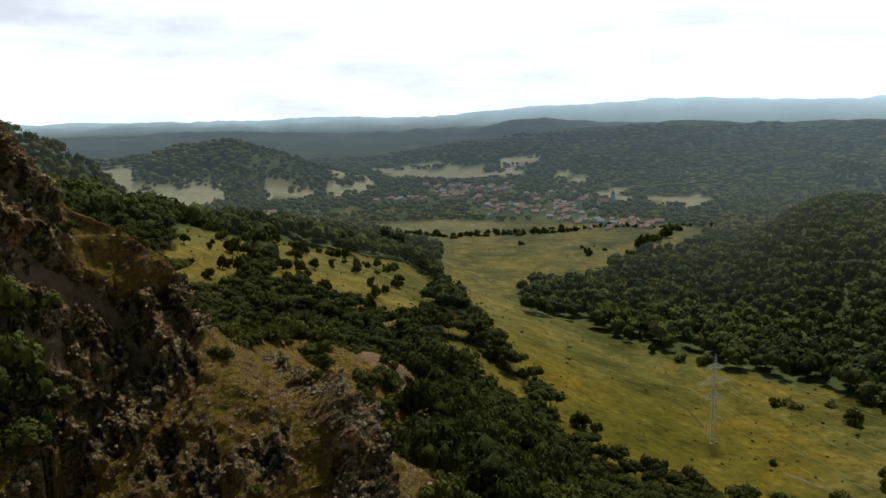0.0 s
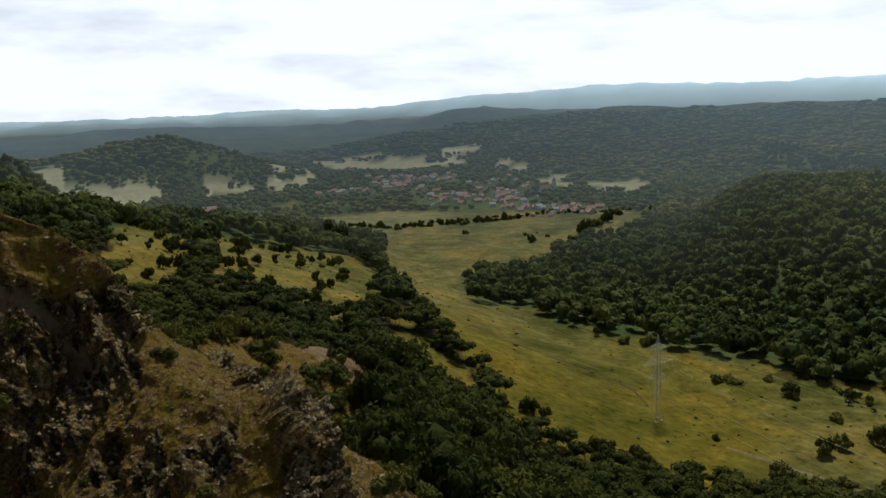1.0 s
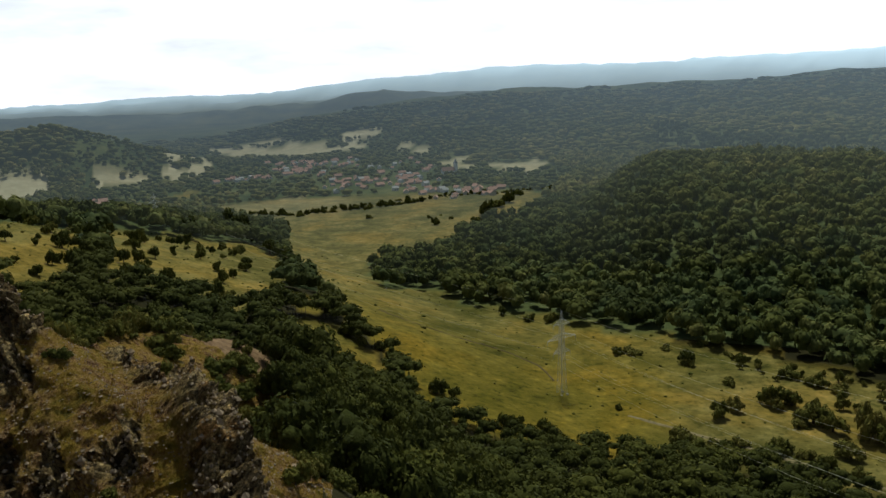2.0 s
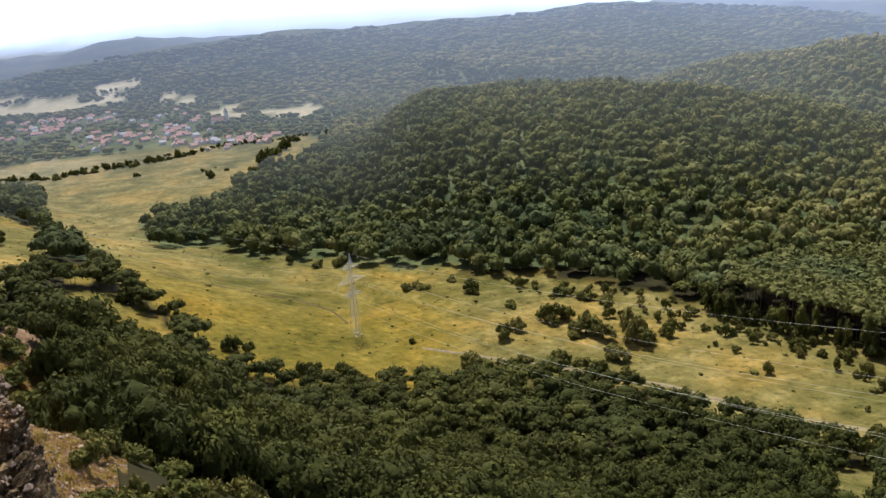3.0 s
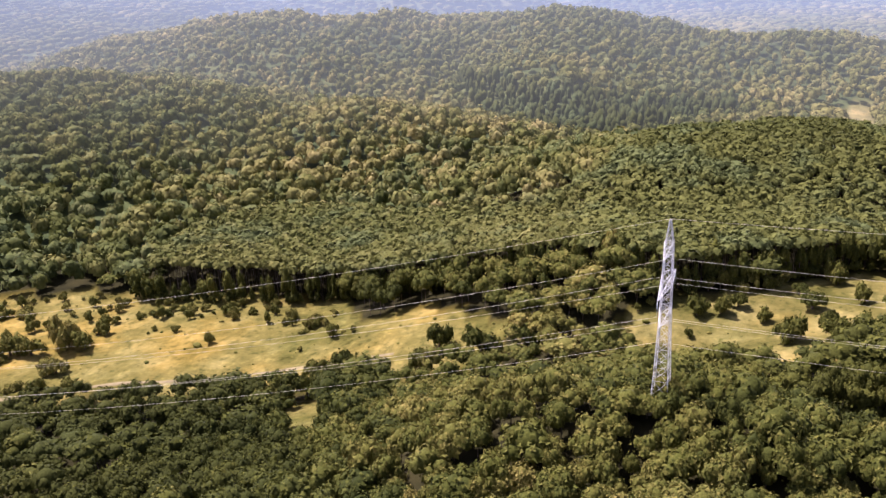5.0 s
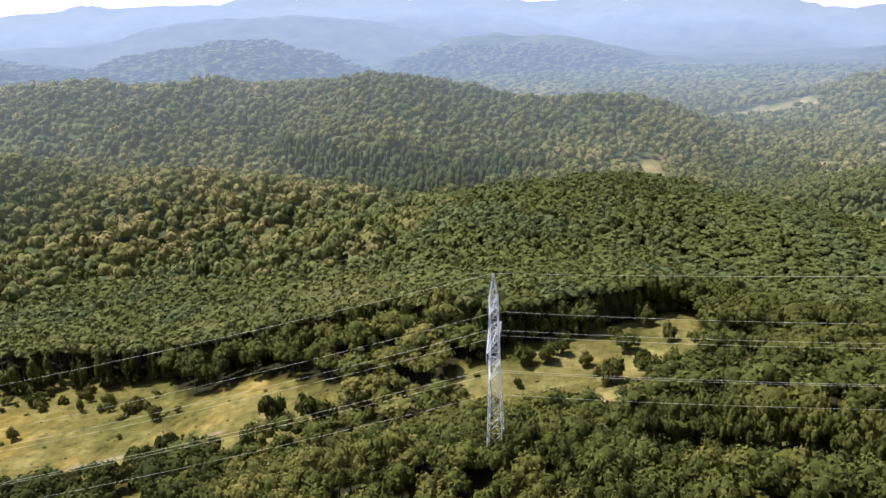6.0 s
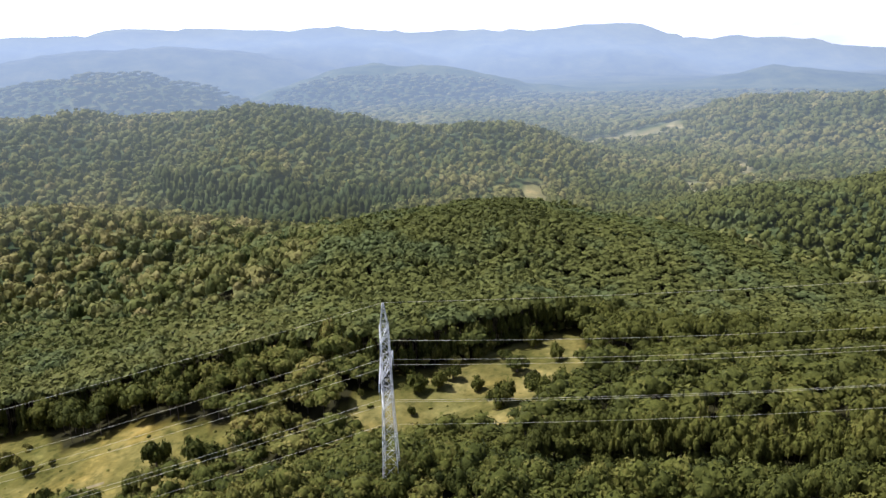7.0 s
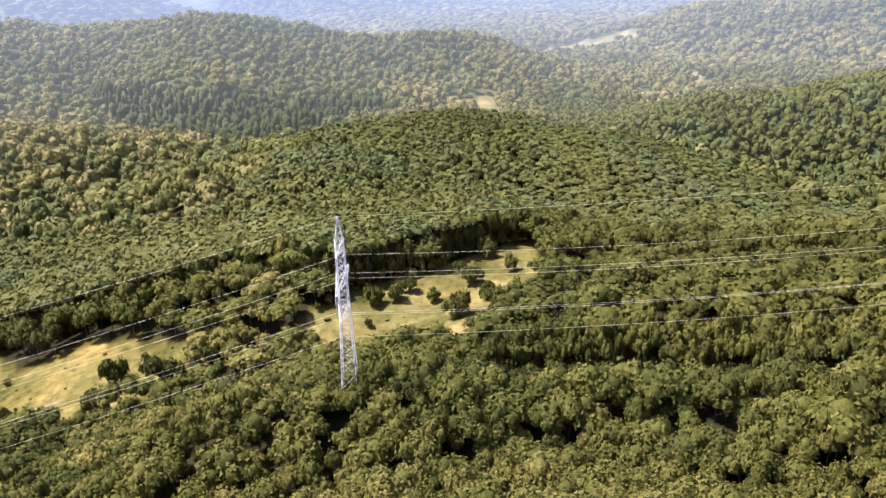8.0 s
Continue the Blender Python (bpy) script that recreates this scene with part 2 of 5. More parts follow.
crest_line("right_hill", [(101, 690, -26), (104, 670, -14), (108.5, 655, 7), (111, 650, 17), (114, 650, 27), (125, 650, 60)], 0.3, 50)
crest_line("mid_ridge", [(47, 1150, 42), (52, 1100, 60), (57, 1060, 65), (63, 1050, 63), (70, 1030, 61), (76, 1000, 63), (79, 990, 50), (82, 980, 36), (86, 965, 37), (90, 955, 38), (93, 940, 24), (96, 935, 10), (99, 930, -14)], 0.28, 50)
crest_line("ochre_hill", [(96, 1300, -30), (100.5, 1300, -14), (104, 1300, 4), (107, 1300, 20), (110, 1300, 32), (114, 1300, 40), (125, 1300, 60)], 0.28, 60)
crest_line("cone", [(58, 2000, 35), (60.6, 2000, 64), (63.7, 2000, 89), (65.8, 2000, 100), (68.2, 2000, 87), (70.7, 2000, 63), (73.6, 2000, 25)], 0.5, 60)
crest_line("back_c", [(80.1, 2300, 25), (82.1, 2300, 60), (84.4, 2300, 84), (87.9, 2300, 70), (91.8, 2300, 27), (93.7, 2300, 8), (95.6, 2300, 14), (97.5, 2300, 4), (100.4, 2300, -36), (101.9, 2300, -75)], 0.3, 90)
crest_line("back_d", [(102.3, 2600, -85), (104.7, 2600, -20), (108, 2600, 15), (110.6, 2600, 32), (113.3, 2600, 18), (118, 2600, 5)], 0.3, 90)
crest_line("back_b", [(50, 3000, 68), (57.3, 3000, 76), (63.8, 3000, 112), (70.2, 3000, 128), (72.7, 3000, 116), (76.8, 3000, 70), (80.5, 3000, 2)], 0.3, 120)
crest_line("mountains", [(47, 3700, 172), (57, 3650, 184), (70, 3650, 196), (84, 3650, 174), (89, 3650, 142), (95, 3650, 140), (100, 3650, 148), (107, 3650, 92), (111, 3650, 85), (117, 3650, 25), (130, 3650, 40)], 0.35, 250)
crest_line("big_hill", [(0, 2300, 10), (4.6, 2300, 28), (10, 2300, 42), (12.3, 2300, 68), (14.1, 2300, 78), (17.8, 2300, 89), (20.6, 2300, 81), (23, 2300, 91), (28.3, 2300, 98), (32.8, 2300, 96), (36.3, 2300, 110), (38, 2300, 117), (41.3, 2300, 102), (45, 2300, 82)], 0.14, 180)
crest_line("blue_hills", [(-35, 3300, 0), (-25, 3300, 6), (-16.6, 3300, 29), (-7, 3300, 23), (2.6, 3300, 52), (6.7, 3300, 75), (10.8, 3300, 58), (18, 3300, 58)], 0.25, 150)
crest_line("far_range", [(4, 4600, 100), (8.4, 4600, 126), (14, 4600, 150), (28, 4600, 170), (38, 4600, 185), (46, 4600, 195)], 0.3, 250)
crest_line("far_plain", [(-60, 4700, 40), (-28, 4700, 36), (-10, 4700, 55), (4, 4700, 70)], 0.1, 400)
crest_line("left_knoll", [(-20.9, 1500, 38), (-19.9, 1500, 54), (-17.3, 1500, 65), (-14.8, 1500, 69), (-13.3, 1500, 63), (-12.6, 1500, 48), (-12, 1500, 34)], 0.5, 40)
crest_line("knoll_foot", [(-25, 1490, 42), (-21, 1490, 38), (-17, 1460, 30), (-13.5, 1460, 26), (-9.5, 1520, 24)], 0.22, 40)
crest_line("left_hill", [(-60, 900, 200), (-40, 900, 170), (-28.5, 900, 118), (-26, 900, 100)], 1.0, 25)


def terrain(x, y):
    x, y = np.asarray(x, float), np.asarray(y, float)
    d, az = np.hypot(x, y), np.degrees(np.arctan2(x, y))
    z = np.interp(d / np.interp(az, *REACH), *PROFILE)
    z = smax(z - 4.0, 0.0 * z - 4.0, 4.0)
    for name, crest, slope, rounding in RIDGES:
        s = 5.0 if rounding < 100 else 9.0
        r = ridge(x, y, crest, slope, rounding)
        if name == "dome":
            r = r - 0.42 * np.maximum(0.0, y * 0.4305 - x * 0.9026)
        z = np.where(r > z - 80, smax(z, r, s), z)
    folds = np.where(d > 950, 26, 17 + 14 * np.clip((az - 46) / 4, 0, 1) * np.clip((80 - az) / 4, 0, 1))
    z = z + (0.45 - np.abs(fractal(x, y, 170, 3, 3))) * np.clip((d - 480 - 90 * np.clip((az - 78) / 4, 0, 1)) / 400, 0, 1) * folds * np.clip(z / 20, 0, 1)
    z = z - 24 * np.exp(-((d - 548) / 48) ** 2) * np.clip((az - 96) / 8, 0, 1)
    z = z + fractal(x, y, 700, 4, 9) * np.clip((d - 1500) / 1500, 0, 1) * 17
    z = z + (0.4 - np.abs(fractal(x, y, 520, 4, 15))) * np.clip((d - 2600) / 500, 0, 1) * np.clip(z / 60, 0, 1) * np.clip((az - 40) / 20, 0, 1) * 70
    z = z + fractal(x, y, 40, 3, 5) * np.clip((d - 10) / 60, 0, 1) * 1.2
    z = z - 22 * np.exp(-((d - 179) / 15) ** 2) * np.clip((az - 92) / 10, 0, 1) * np.clip((140 - az) / 10, 0, 1)
    # the rocky spur beyond a gully
    crag = crag_height(x, y)
    return np.where(crag > z - 25, smax(z, crag, 1.5), z)


CRAG = [(-75, 80, 165), (-40, 76, 156), (-28, 72, 148), (-25, 72, 142), (-22, 72, 140), (-19, 70, 137), (-17.2, 66, 133)]
TALUS = [(-17.2, 66, 132), (-15, 60, 130), (-12, 56, 129.5), (-9.6, 53, 129.5), (-8.8, 51, 127), (-6.6, 47, 126), (-5, 43, 121)]


def beside(x, y, crest):
    """Distance to the nearest point of a crest line, and the crest's height there."""
    pts = [(*spot(a, d), z) for a, d, z in crest]
    near, top = np.full(np.shape(x), 1e9), np.zeros(np.shape(x))
    for (x0, y0, z0), (x1, y1, z1) in zip(pts, pts[1:]):
        ex, ey = x1 - x0, y1 - y0
        t = np.clip(((x - x0) * ex + (y - y0) * ey) / (ex * ex + ey * ey), 0, 1)
        dist = np.hypot(x - x0 - t * ex, y - y0 - t * ey)
        top = np.where(dist < near, z0 + t * (z1 - z0), top)
        near = np.minimum(near, dist)
    return near, top


def crag_height(x, y):
    """The steep rock face and the scree slope beside it."""
    face, top = beside(x, y, CRAG)
    face = top - np.where(face < 11, 1.7 * face, 18.7 + 0.65 * (face - 11))
    return np.maximum(face, ridge(x, y, TALUS, 0.95, 1.5))


def inside(x, y, poly):
    r = np.zeros(np.shape(x), bool)
    for (x0, y0), (x1, y1) in zip(poly, poly[1:] + poly[:1]):
        c = (y0 > y) != (y1 > y)
        r ^= c & (x < (x1 - x0) * (y - y0) / (y1 - y0 + 1e-9) + x0)
    return r


MEADOWS = []


def meadow(points, dry):
    MEADOWS.append(([spot(a, d) for a, d in points], dry))


meadow([(-6.6, 1028), (0.7, 1068), (13.6, 1068), (18.2, 1024), (16, 914), (12.6, 773), (11.1, 697), (5.1, 682), (5.5, 542), (10.8, 565), (12, 523), (18.6, 489), (27, 456), (27.5, 430), (20, 449), (8, 460), (3, 464), (2.3, 456), (-0.6, 526), (-0.2, 849)], 0.95)
meadow([(-5.5, 990), (-1, 1068), (3, 1070), (6, 1030), (3.8, 962), (-1.8, 950)], 1.3)
meadow([(3, 464), (8, 460), (20, 449), (27.5, 430), (27.5, 292), (20.4, 284), (14.3, 290), (8.9, 289), (7.3, 332), (3.5, 382), (2.3, 456)], 0.1)
meadow([(14.3, 845), (15.6, 844), (18.6, 999), (17.2, 997)], 0.6)
meadow([(27, 456), (36, 434), (44.7, 404), (56.4, 352), (60, 341), (60.3, 311), (62, 310), (66, 302), (68.5, 292), (72.3, 266), (71.5, 241), (64, 250), (53.7, 261), (40.6, 292), (32, 303), (27.5, 300)], 0.78)
meadow([(-19.5, 363), (-17, 329), (-14, 348), (-14.1, 639), (-18.4, 473)], 0.65)
meadow([(-12.2, 623), (-8.8, 635), (-5.6, 645), (-3.2, 674), (-1.3, 649), (-1.3, 388), (-3, 357), (-5.7, 365), (-8.8, 366), (-12, 372)], 0.7)
meadow([(-1, 362), (2.7, 379), (8.9, 289), (4.8, 297), (-0.2, 303)], 0.4)
meadow([(78, 250), (79.5, 258), (81.6, 274), (85.1, 282), (89.5, 293), (92.1, 304), (94.7, 323), (96.6, 331), (98.4, 330), (98.4, 262), (95.5, 236), (91.6, 232), (87.6, 236), (84.9, 235), (81.4, 234)], 0.9)
meadow([(9.7, 1480), (12.8, 1465), (13.4, 1385), (12.8, 1280), (10.9, 1340)], 1.5)
meadow([(13.5, 1330), (15.4, 1475), (17.6, 1415), (18.8, 1300), (17.7, 1205), (15.1, 1225)], 1.5)
meadow([(-4.9, 1880), (-1.5, 1924), (0.5, 1816), (2.6, 1770), (3, 1610), (0, 1620), (-4, 1680)], 1.55)
meadow([(1.8, 1792), (4.6, 1740), (6, 1660), (5.5, 1600), (3, 1640)], 1.7)
meadow([(3.2, 1860), (5.8, 1836), (7.4, 1756), (6, 1736), (4, 1772)], 1.8)
meadow([(-8.5, 1392), (-5, 1840), (-4.8, 1444), (-7.5, 1320)], 1.65)
meadow([(-7.8, 1192), (-5.8, 1212), (-5.6, 1120), (-7.6, 1100)], 0.7)
meadow([(-12.5, 1368), (-10, 1396), (-9.5, 1336), (-12.5, 1276)], 1.65)
meadow([(8, 1604), (9.6, 1604), (9.6, 1532), (8.2, 1496)], 1.65)
meadow([(-24.2, 900), (-22.8, 1440), (-20.9, 1450), (-20.7, 1390), (-17.5, 1350), (-14.9, 1350), (-14.7, 1290), (-16.4, 1220), (-18.6, 1190), (-21.4, 1190), (-23.4, 890)], 1.75)
meadow([(-12.6, 1330), (-10.8, 1372), (-9.2, 1390), (-9.4, 1330), (-11, 1300)], 1.65)
meadow([(52.9, 246), (57.6, 243), (57.5, 196), (54.8, 204)], 0.9)
meadow([(97.9, 1215), (101.2, 1290), (104.1, 1275), (105.4, 1325), (105, 1225), (103, 1200), (100.9, 1195), (98.6, 1130)], 1.2)
meadow([(105.2, 868), (106.7, 872), (106.8, 785), (105.3, 785)], 1.3)
meadow([(108.5, 995), (109.7, 1015), (109.9, 870), (108.9, 860)], 1.25)
meadow([(93.8, 790), (95.4, 812), (96.4, 720), (95, 715)], 1.1)


def cover(x, y):
    """Whether a place is meadow, and how dry its grass is."""
    x, y = np.asarray(x, float), np.asarray(y, float)
    d = np.hypot(x, y)
    wx, wy = x + fractal(x, y, 45, 3, 41) * 0.018 * d, y + fractal(x, y, 45, 3, 51) * 0.018 * d
    grass, dry = np.zeros(x.shape, bool), np.zeros(x.shape)
    for poly, v in MEADOWS:
        i = inside(wx, wy, poly)
        if v > 1:
            i = i & ((fractal(x, y, 70, 2, 99) < 0.34) | (x > y))
        grass |= i
        dry = np.where(i, v, dry)
    a = np.degrees(np.arctan2(x, y))
    thin = (a > -15) & (a < 1.5) & (d > 300) & (d < 560) & (fractal(x, y, 34, 2, 88) > 0.16)
    return grass | thin, np.where(thin & ~grass, 0.3, dry)


def link_mesh(name, v, f, material, smooth=False, parent=None):
    me = bpy.data.meshes.new(name)
    v, f = np.asarray(v, np.float32), np.asarray(f, np.int32)
    k = f.shape[1]
    me.vertices.add(len(v))
    me.vertices.foreach_set("co", v.ravel())
    me.loops.add(f.size)
    me.loops.foreach_set("vertex_index", f.ravel())
    me.polygons.add(len(f))
    me.polygons.foreach_set("loop_start", np.arange(0, f.size, k, dtype=np.int32))
    me.polygons.foreach_set("loop_total", np.full(len(f), k, np.int32))
    me.polygons.foreach_set("use_smooth", np.full(len(f), smooth))
    me.update(calc_edges=True)
    for m in material if isinstance(material, (list, tuple)) else [material]:
        me.materials.append(m)
    ob = new(name, me)
    ob.parent = parent
    return ob


def set_attribute(ob, name, values):
    a = ob.data.attributes.new(name, "FLOAT", "POINT")
    a.data.foreach_set("value", np.asarray(values, np.float32))


def build_ground():
    az = np.radians(np.concatenate([np.arange(-48, -4, 0.25), np.arange(-4, 132, 0.55), np.arange(132, 312, 3.0)]))
    r = np.concatenate([[0.0, 1.5], np.geomspace(3, 4920, 200)])
    A, R = np.meshgrid(az, r)
    x, y = R * np.sin(A), R * np.cos(A)
    z = terrain(x, y)
    z = np.where((R > 40) & (R < 118) & (A < radians(0.5)) & (A > radians(-47)), z - 2.0, z)
    n, k = len(r), len(az)
    i, j = np.meshgrid(np.arange(n - 1), np.arange(k), indexing="ij")
    jj = (j + 1) % k
    f = np.stack([i * k + j, i * k + jj, (i + 1) * k + jj, (i + 1) * k + j], -1).reshape(-1, 4)
    v = np.stack([x, y, z], -1).reshape(-1, 3)
    v = np.vstack([v, [[0, 0, z[0].mean()]]])
    ob = link_mesh("ground", v, f, [GROUND, GROUND_FAR], True)
    far = (R[:-1] > 440).reshape(-1).astype(np.int32)
    ob.data.polygons.foreach_set("material_index", far)
    grass, dry = cover(v[:, 0], v[:, 1])
    # the dryness of neighbouring meadows runs softly into each other
    g, q = grass[:-1].reshape(n, k).astype(float), dry[:-1].reshape(n, k)
    for _ in range(16):
        weight, total = 1e-9 + g, g * q
        for axis, step in ((0, 1), (0, -1), (1, 1), (1, -1)):
            weight, total = weight + np.roll(g, step, axis), total + np.roll(g * q, step, axis)
        q = np.where(g > 0, total / weight, q)
    dry[:-1] = q.ravel()
    d, a = np.hypot(v[:, 0], v[:, 1]), np.degrees(np.arctan2(v[:, 0], v[:, 1]))
    rock = ((d < 130) & (a < -2) & (a > -100)).astype(float)
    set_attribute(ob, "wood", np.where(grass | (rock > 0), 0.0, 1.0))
    set_attribute(ob, "dry", np.minimum(dry, 1.0))
    set_attribute(ob, "pale", np.where(grass, np.clip(dry - 1.0, 0, 1), 0.0))
    set_attribute(ob, "rock", rock)
    tagged(ob, "rolling valley ground of dry meadow and woodland floor", "ground", kind="structure")
    return ob


ground = build_ground()



def crag_material():
    m, n, l, b = principled("crag_rock_and_turf", 0.92)
    p = position(n)
    big, mid, fine = noise_node(n, l, 0.18, 6, 0.65, p), noise_node(n, l, 0.55, 8, 0.72, p), noise_node(n, l, 3.6, 6, 0.75, p)
    rock = ramp_node(n, l, big, [(0.32, (0.22, 0.115, 0.05)), (0.44, (0.34, 0.25, 0.12)), (0.55, (0.37, 0.29, 0.15)), (0.64, (0.42, 0.24, 0.09)), (0.76, (0.46, 0.36, 0.20))])
    pale = ramp_node(n, l, fine, [(0.40, (0.10, 0.09, 0.08)), (0.52, (0.7, 0.7, 0.68)), (0.60, (1.3, 1.27, 1.2)), (0.70, (2.4, 2.35, 2.2))])
    mul = n.new("ShaderNodeMix")
    mul.data_type, mul.blend_type = "RGBA", "MULTIPLY"
    mul.inputs["Factor"].default_value = 0.85
    l.new(rock, mul.inputs["A"])
    l.new(pale, mul.inputs["B"])
    chipped = n.new("ShaderNodeMix")
    chipped.data_type, chipped.blend_type = "RGBA", "MULTIPLY"
    chipped.inputs["Factor"].default_value = 1.0
    l.new(mul.outputs["Result"], chipped.inputs["A"])
    # stone tones per chip, with contrast painted wider for faces catching light
    l.new(ramp_node(n, l, attribute(n, "chip"), [(0.30, (0.28, 0.25, 0.20)), (0.5, (0.95, 0.90, 0.82)), (0.66, (1.4, 1.35, 1.2)), (0.8, (2.2, 2.05, 1.75))]), chipped.inputs["B"])
    turf = ramp_node(n, l, mid, [(0.34, (0.10, 0.080, 0.008)), (0.5, (0.33, 0.21, 0.022)), (0.64, (0.52, 0.32, 0.055))])
    scree = ramp_node(n, l, fine, [(0.38, (0.04, 0.02, 0.008)), (0.5, (0.17, 0.085, 0.028)), (0.66, (0.36, 0.26, 0.15))])
    soil = mix_node(n, l, ramp_node(n, l, mid, [(0.42, (0, 0, 0)), (0.58, (1, 1, 1))]), turf, scree)
    col = mix_node(n, l, attribute(n, "rock"), soil, chipped.outputs["Result"])
    l.new(col, b.inputs["Base Color"])
    chip = n.new("ShaderNodeTexVoronoi")
    chip.inputs["Scale"].default_value = 1.7
    l.new(p, chip.inputs["Vector"])
    rough = math_node(n, l, "ADD", fine, math_node(n, l, "MULTIPLY", chip.outputs["Distance"], 0.8))
    bump(n, l, b, rough, 1.0, 0.5)
    return m


def build_crag():
    """The crag and scree beside the viewpoint: jointed blocks standing proud of each other."""
    az, r = np.radians(np.arange(-50, 4, 0.16)), np.concatenate([np.arange(36, 80, 0.22), np.arange(80, 122, 0.7)])
    A, R = np.meshgrid(az, r)
    x, y = R * np.sin(A), R * np.cos(A)
    z = terrain(x, y)
    e = 0.6
    gx, gy = (terrain(x + e, y) - z) / e, (terrain(x, y + e) - z) / e
    nl = np.sqrt(gx * gx + gy * gy + 1)
    steep = np.hypot(gx, gy)
    away, top = beside(x, y, CRAG)
    deg = np.degrees(A)
    n1, n2 = fractal(x, y, 14, 4, 71), fractal(x, z, 6, 3, 81)
    rock = np.clip((steep - 0.95 + 0.45 * (deg < -16) + 0.55 * n1 + 0.5 * n2 + 0.5 * fractal(x, y, 2.6, 3, 83)) * 5, 0, 1)
    ledge = (away < 5 + 3 * n1) & (deg > -25.5) & (deg < -18.5) & (R > 69)
    rock = np.where(ledge | (R > 78 + 3 * n1), 0.0, rock)
    low = (deg < -16.5) & (R < 60) & (fractal(x, y, 7, 3, 87) > 0.02)
    rock = np.where(low, rock * 0.15, rock)
    talus = (deg > -16.5) & (R < 70)
    rock = np.where(talus, np.clip((fractal(x, y, 7, 3, 91) - 0.28) * 7, 0, 1), rock)
    rib = np.exp(-((deg + 10.2 - 0.25 * (60 - R)) / 1.1) ** 2) + np.exp(-((deg + 6.6 - 0.2 * (55 - R)) / 1.0) ** 2)
    rock = np.where(talus, np.maximum(rock, np.clip(rib * 1.4 - 0.2, 0, 1)), rock)
    out, tone = np.zeros(x.shape), np.zeros(x.shape)
    for i in range(x.shape[0]):
        for j in range(x.shape[1]):
            q = Vector((x[i, j] * 0.24, y[i, j] * 0.24, z[i, j] * 0.12))
            dist, pts = noise.voronoi(q)
            big = noise.noise(pts[0] * 5.3) * 0.8 - max(0.0, 0.14 - (dist[1] - dist[0])) * 4
            dist, pts = noise.voronoi(q * 3.4)
            small = noise.noise(pts[0] * 7.1) * 0.8 - max(0.0, 0.2 - (dist[1] - dist[0])) * 2.2
            dist, pts = noise.voronoi(q * 8.5)
            chips = noise.noise(pts[0] * 9.7) * 0.8
            tone[i, j] = noise.noise(pts[0] * 31.3) - max(0.0, 0.12 - (dist[1] - dist[0])) * 4
            u, w = x[i, j] * 0.75 + z[i, j] * 0.66, z[i, j] * 0.75 - x[i, j] * 0.66
            beds = noise.noise((u * 0.9, w * 0.12, y[i, j] * 0.15)) * 1.7 + noise.noise((u * 2.4, w * 0.3, 5.0)) * 0.8
            out[i, j] = big + small + chips + beds
    lift = rock * out + (1 - rock) * (fractal(x, y, 5, 4, 95) * 0.9 + fractal(x, y + z, 1.3, 3, 97) * 0.45) + rib * talus * 1.6
    edge = np.minimum(np.minimum(R - 36, 121 - R) / 4, np.minimum(deg + 50, 3.5 - deg) / 2)
    lift = lift - np.clip(1 - edge, 0, 1) * 4
    v = np.stack([x - gx / nl * lift, y - gy / nl * lift, z + lift / nl], -1).reshape(-1, 3)
    n, k = x.shape
    i, j = np.meshgrid(np.arange(n - 1), np.arange(k - 1), indexing="ij")
    f = np.stack([i * k + j, i * k + j + 1, (i + 1) * k + j + 1, (i + 1) * k + j], -1).reshape(-1, 4)
    ob = link_mesh("rock_cliff", v, f, crag_material())
    set_attribute(ob, "rock", rock.ravel())
    set_attribute(ob, "chip", tone.ravel() * 0.5 + 0.5)
    tagged(ob, "craggy brown rock cliff with scree and ochre turf ledges", "cliff", kind="structure")
    return v, rock.ravel()


CRAG_SKIN, CRAG_ROCK = build_crag()

# ---- woods ----
rng = np.random.default_rng(7)


def icosphere(level):
    bm = bmesh.new()
    bmesh.ops.create_icosphere(bm, subdivisions=level, radius=1.0)
    bm.verts.ensure_lookup_table()
    v = np.array([q.co[:] for q in bm.verts])
    f = np.array([[q.index for q in p.verts] for p in bm.faces])
    bm.free()
    return v, f


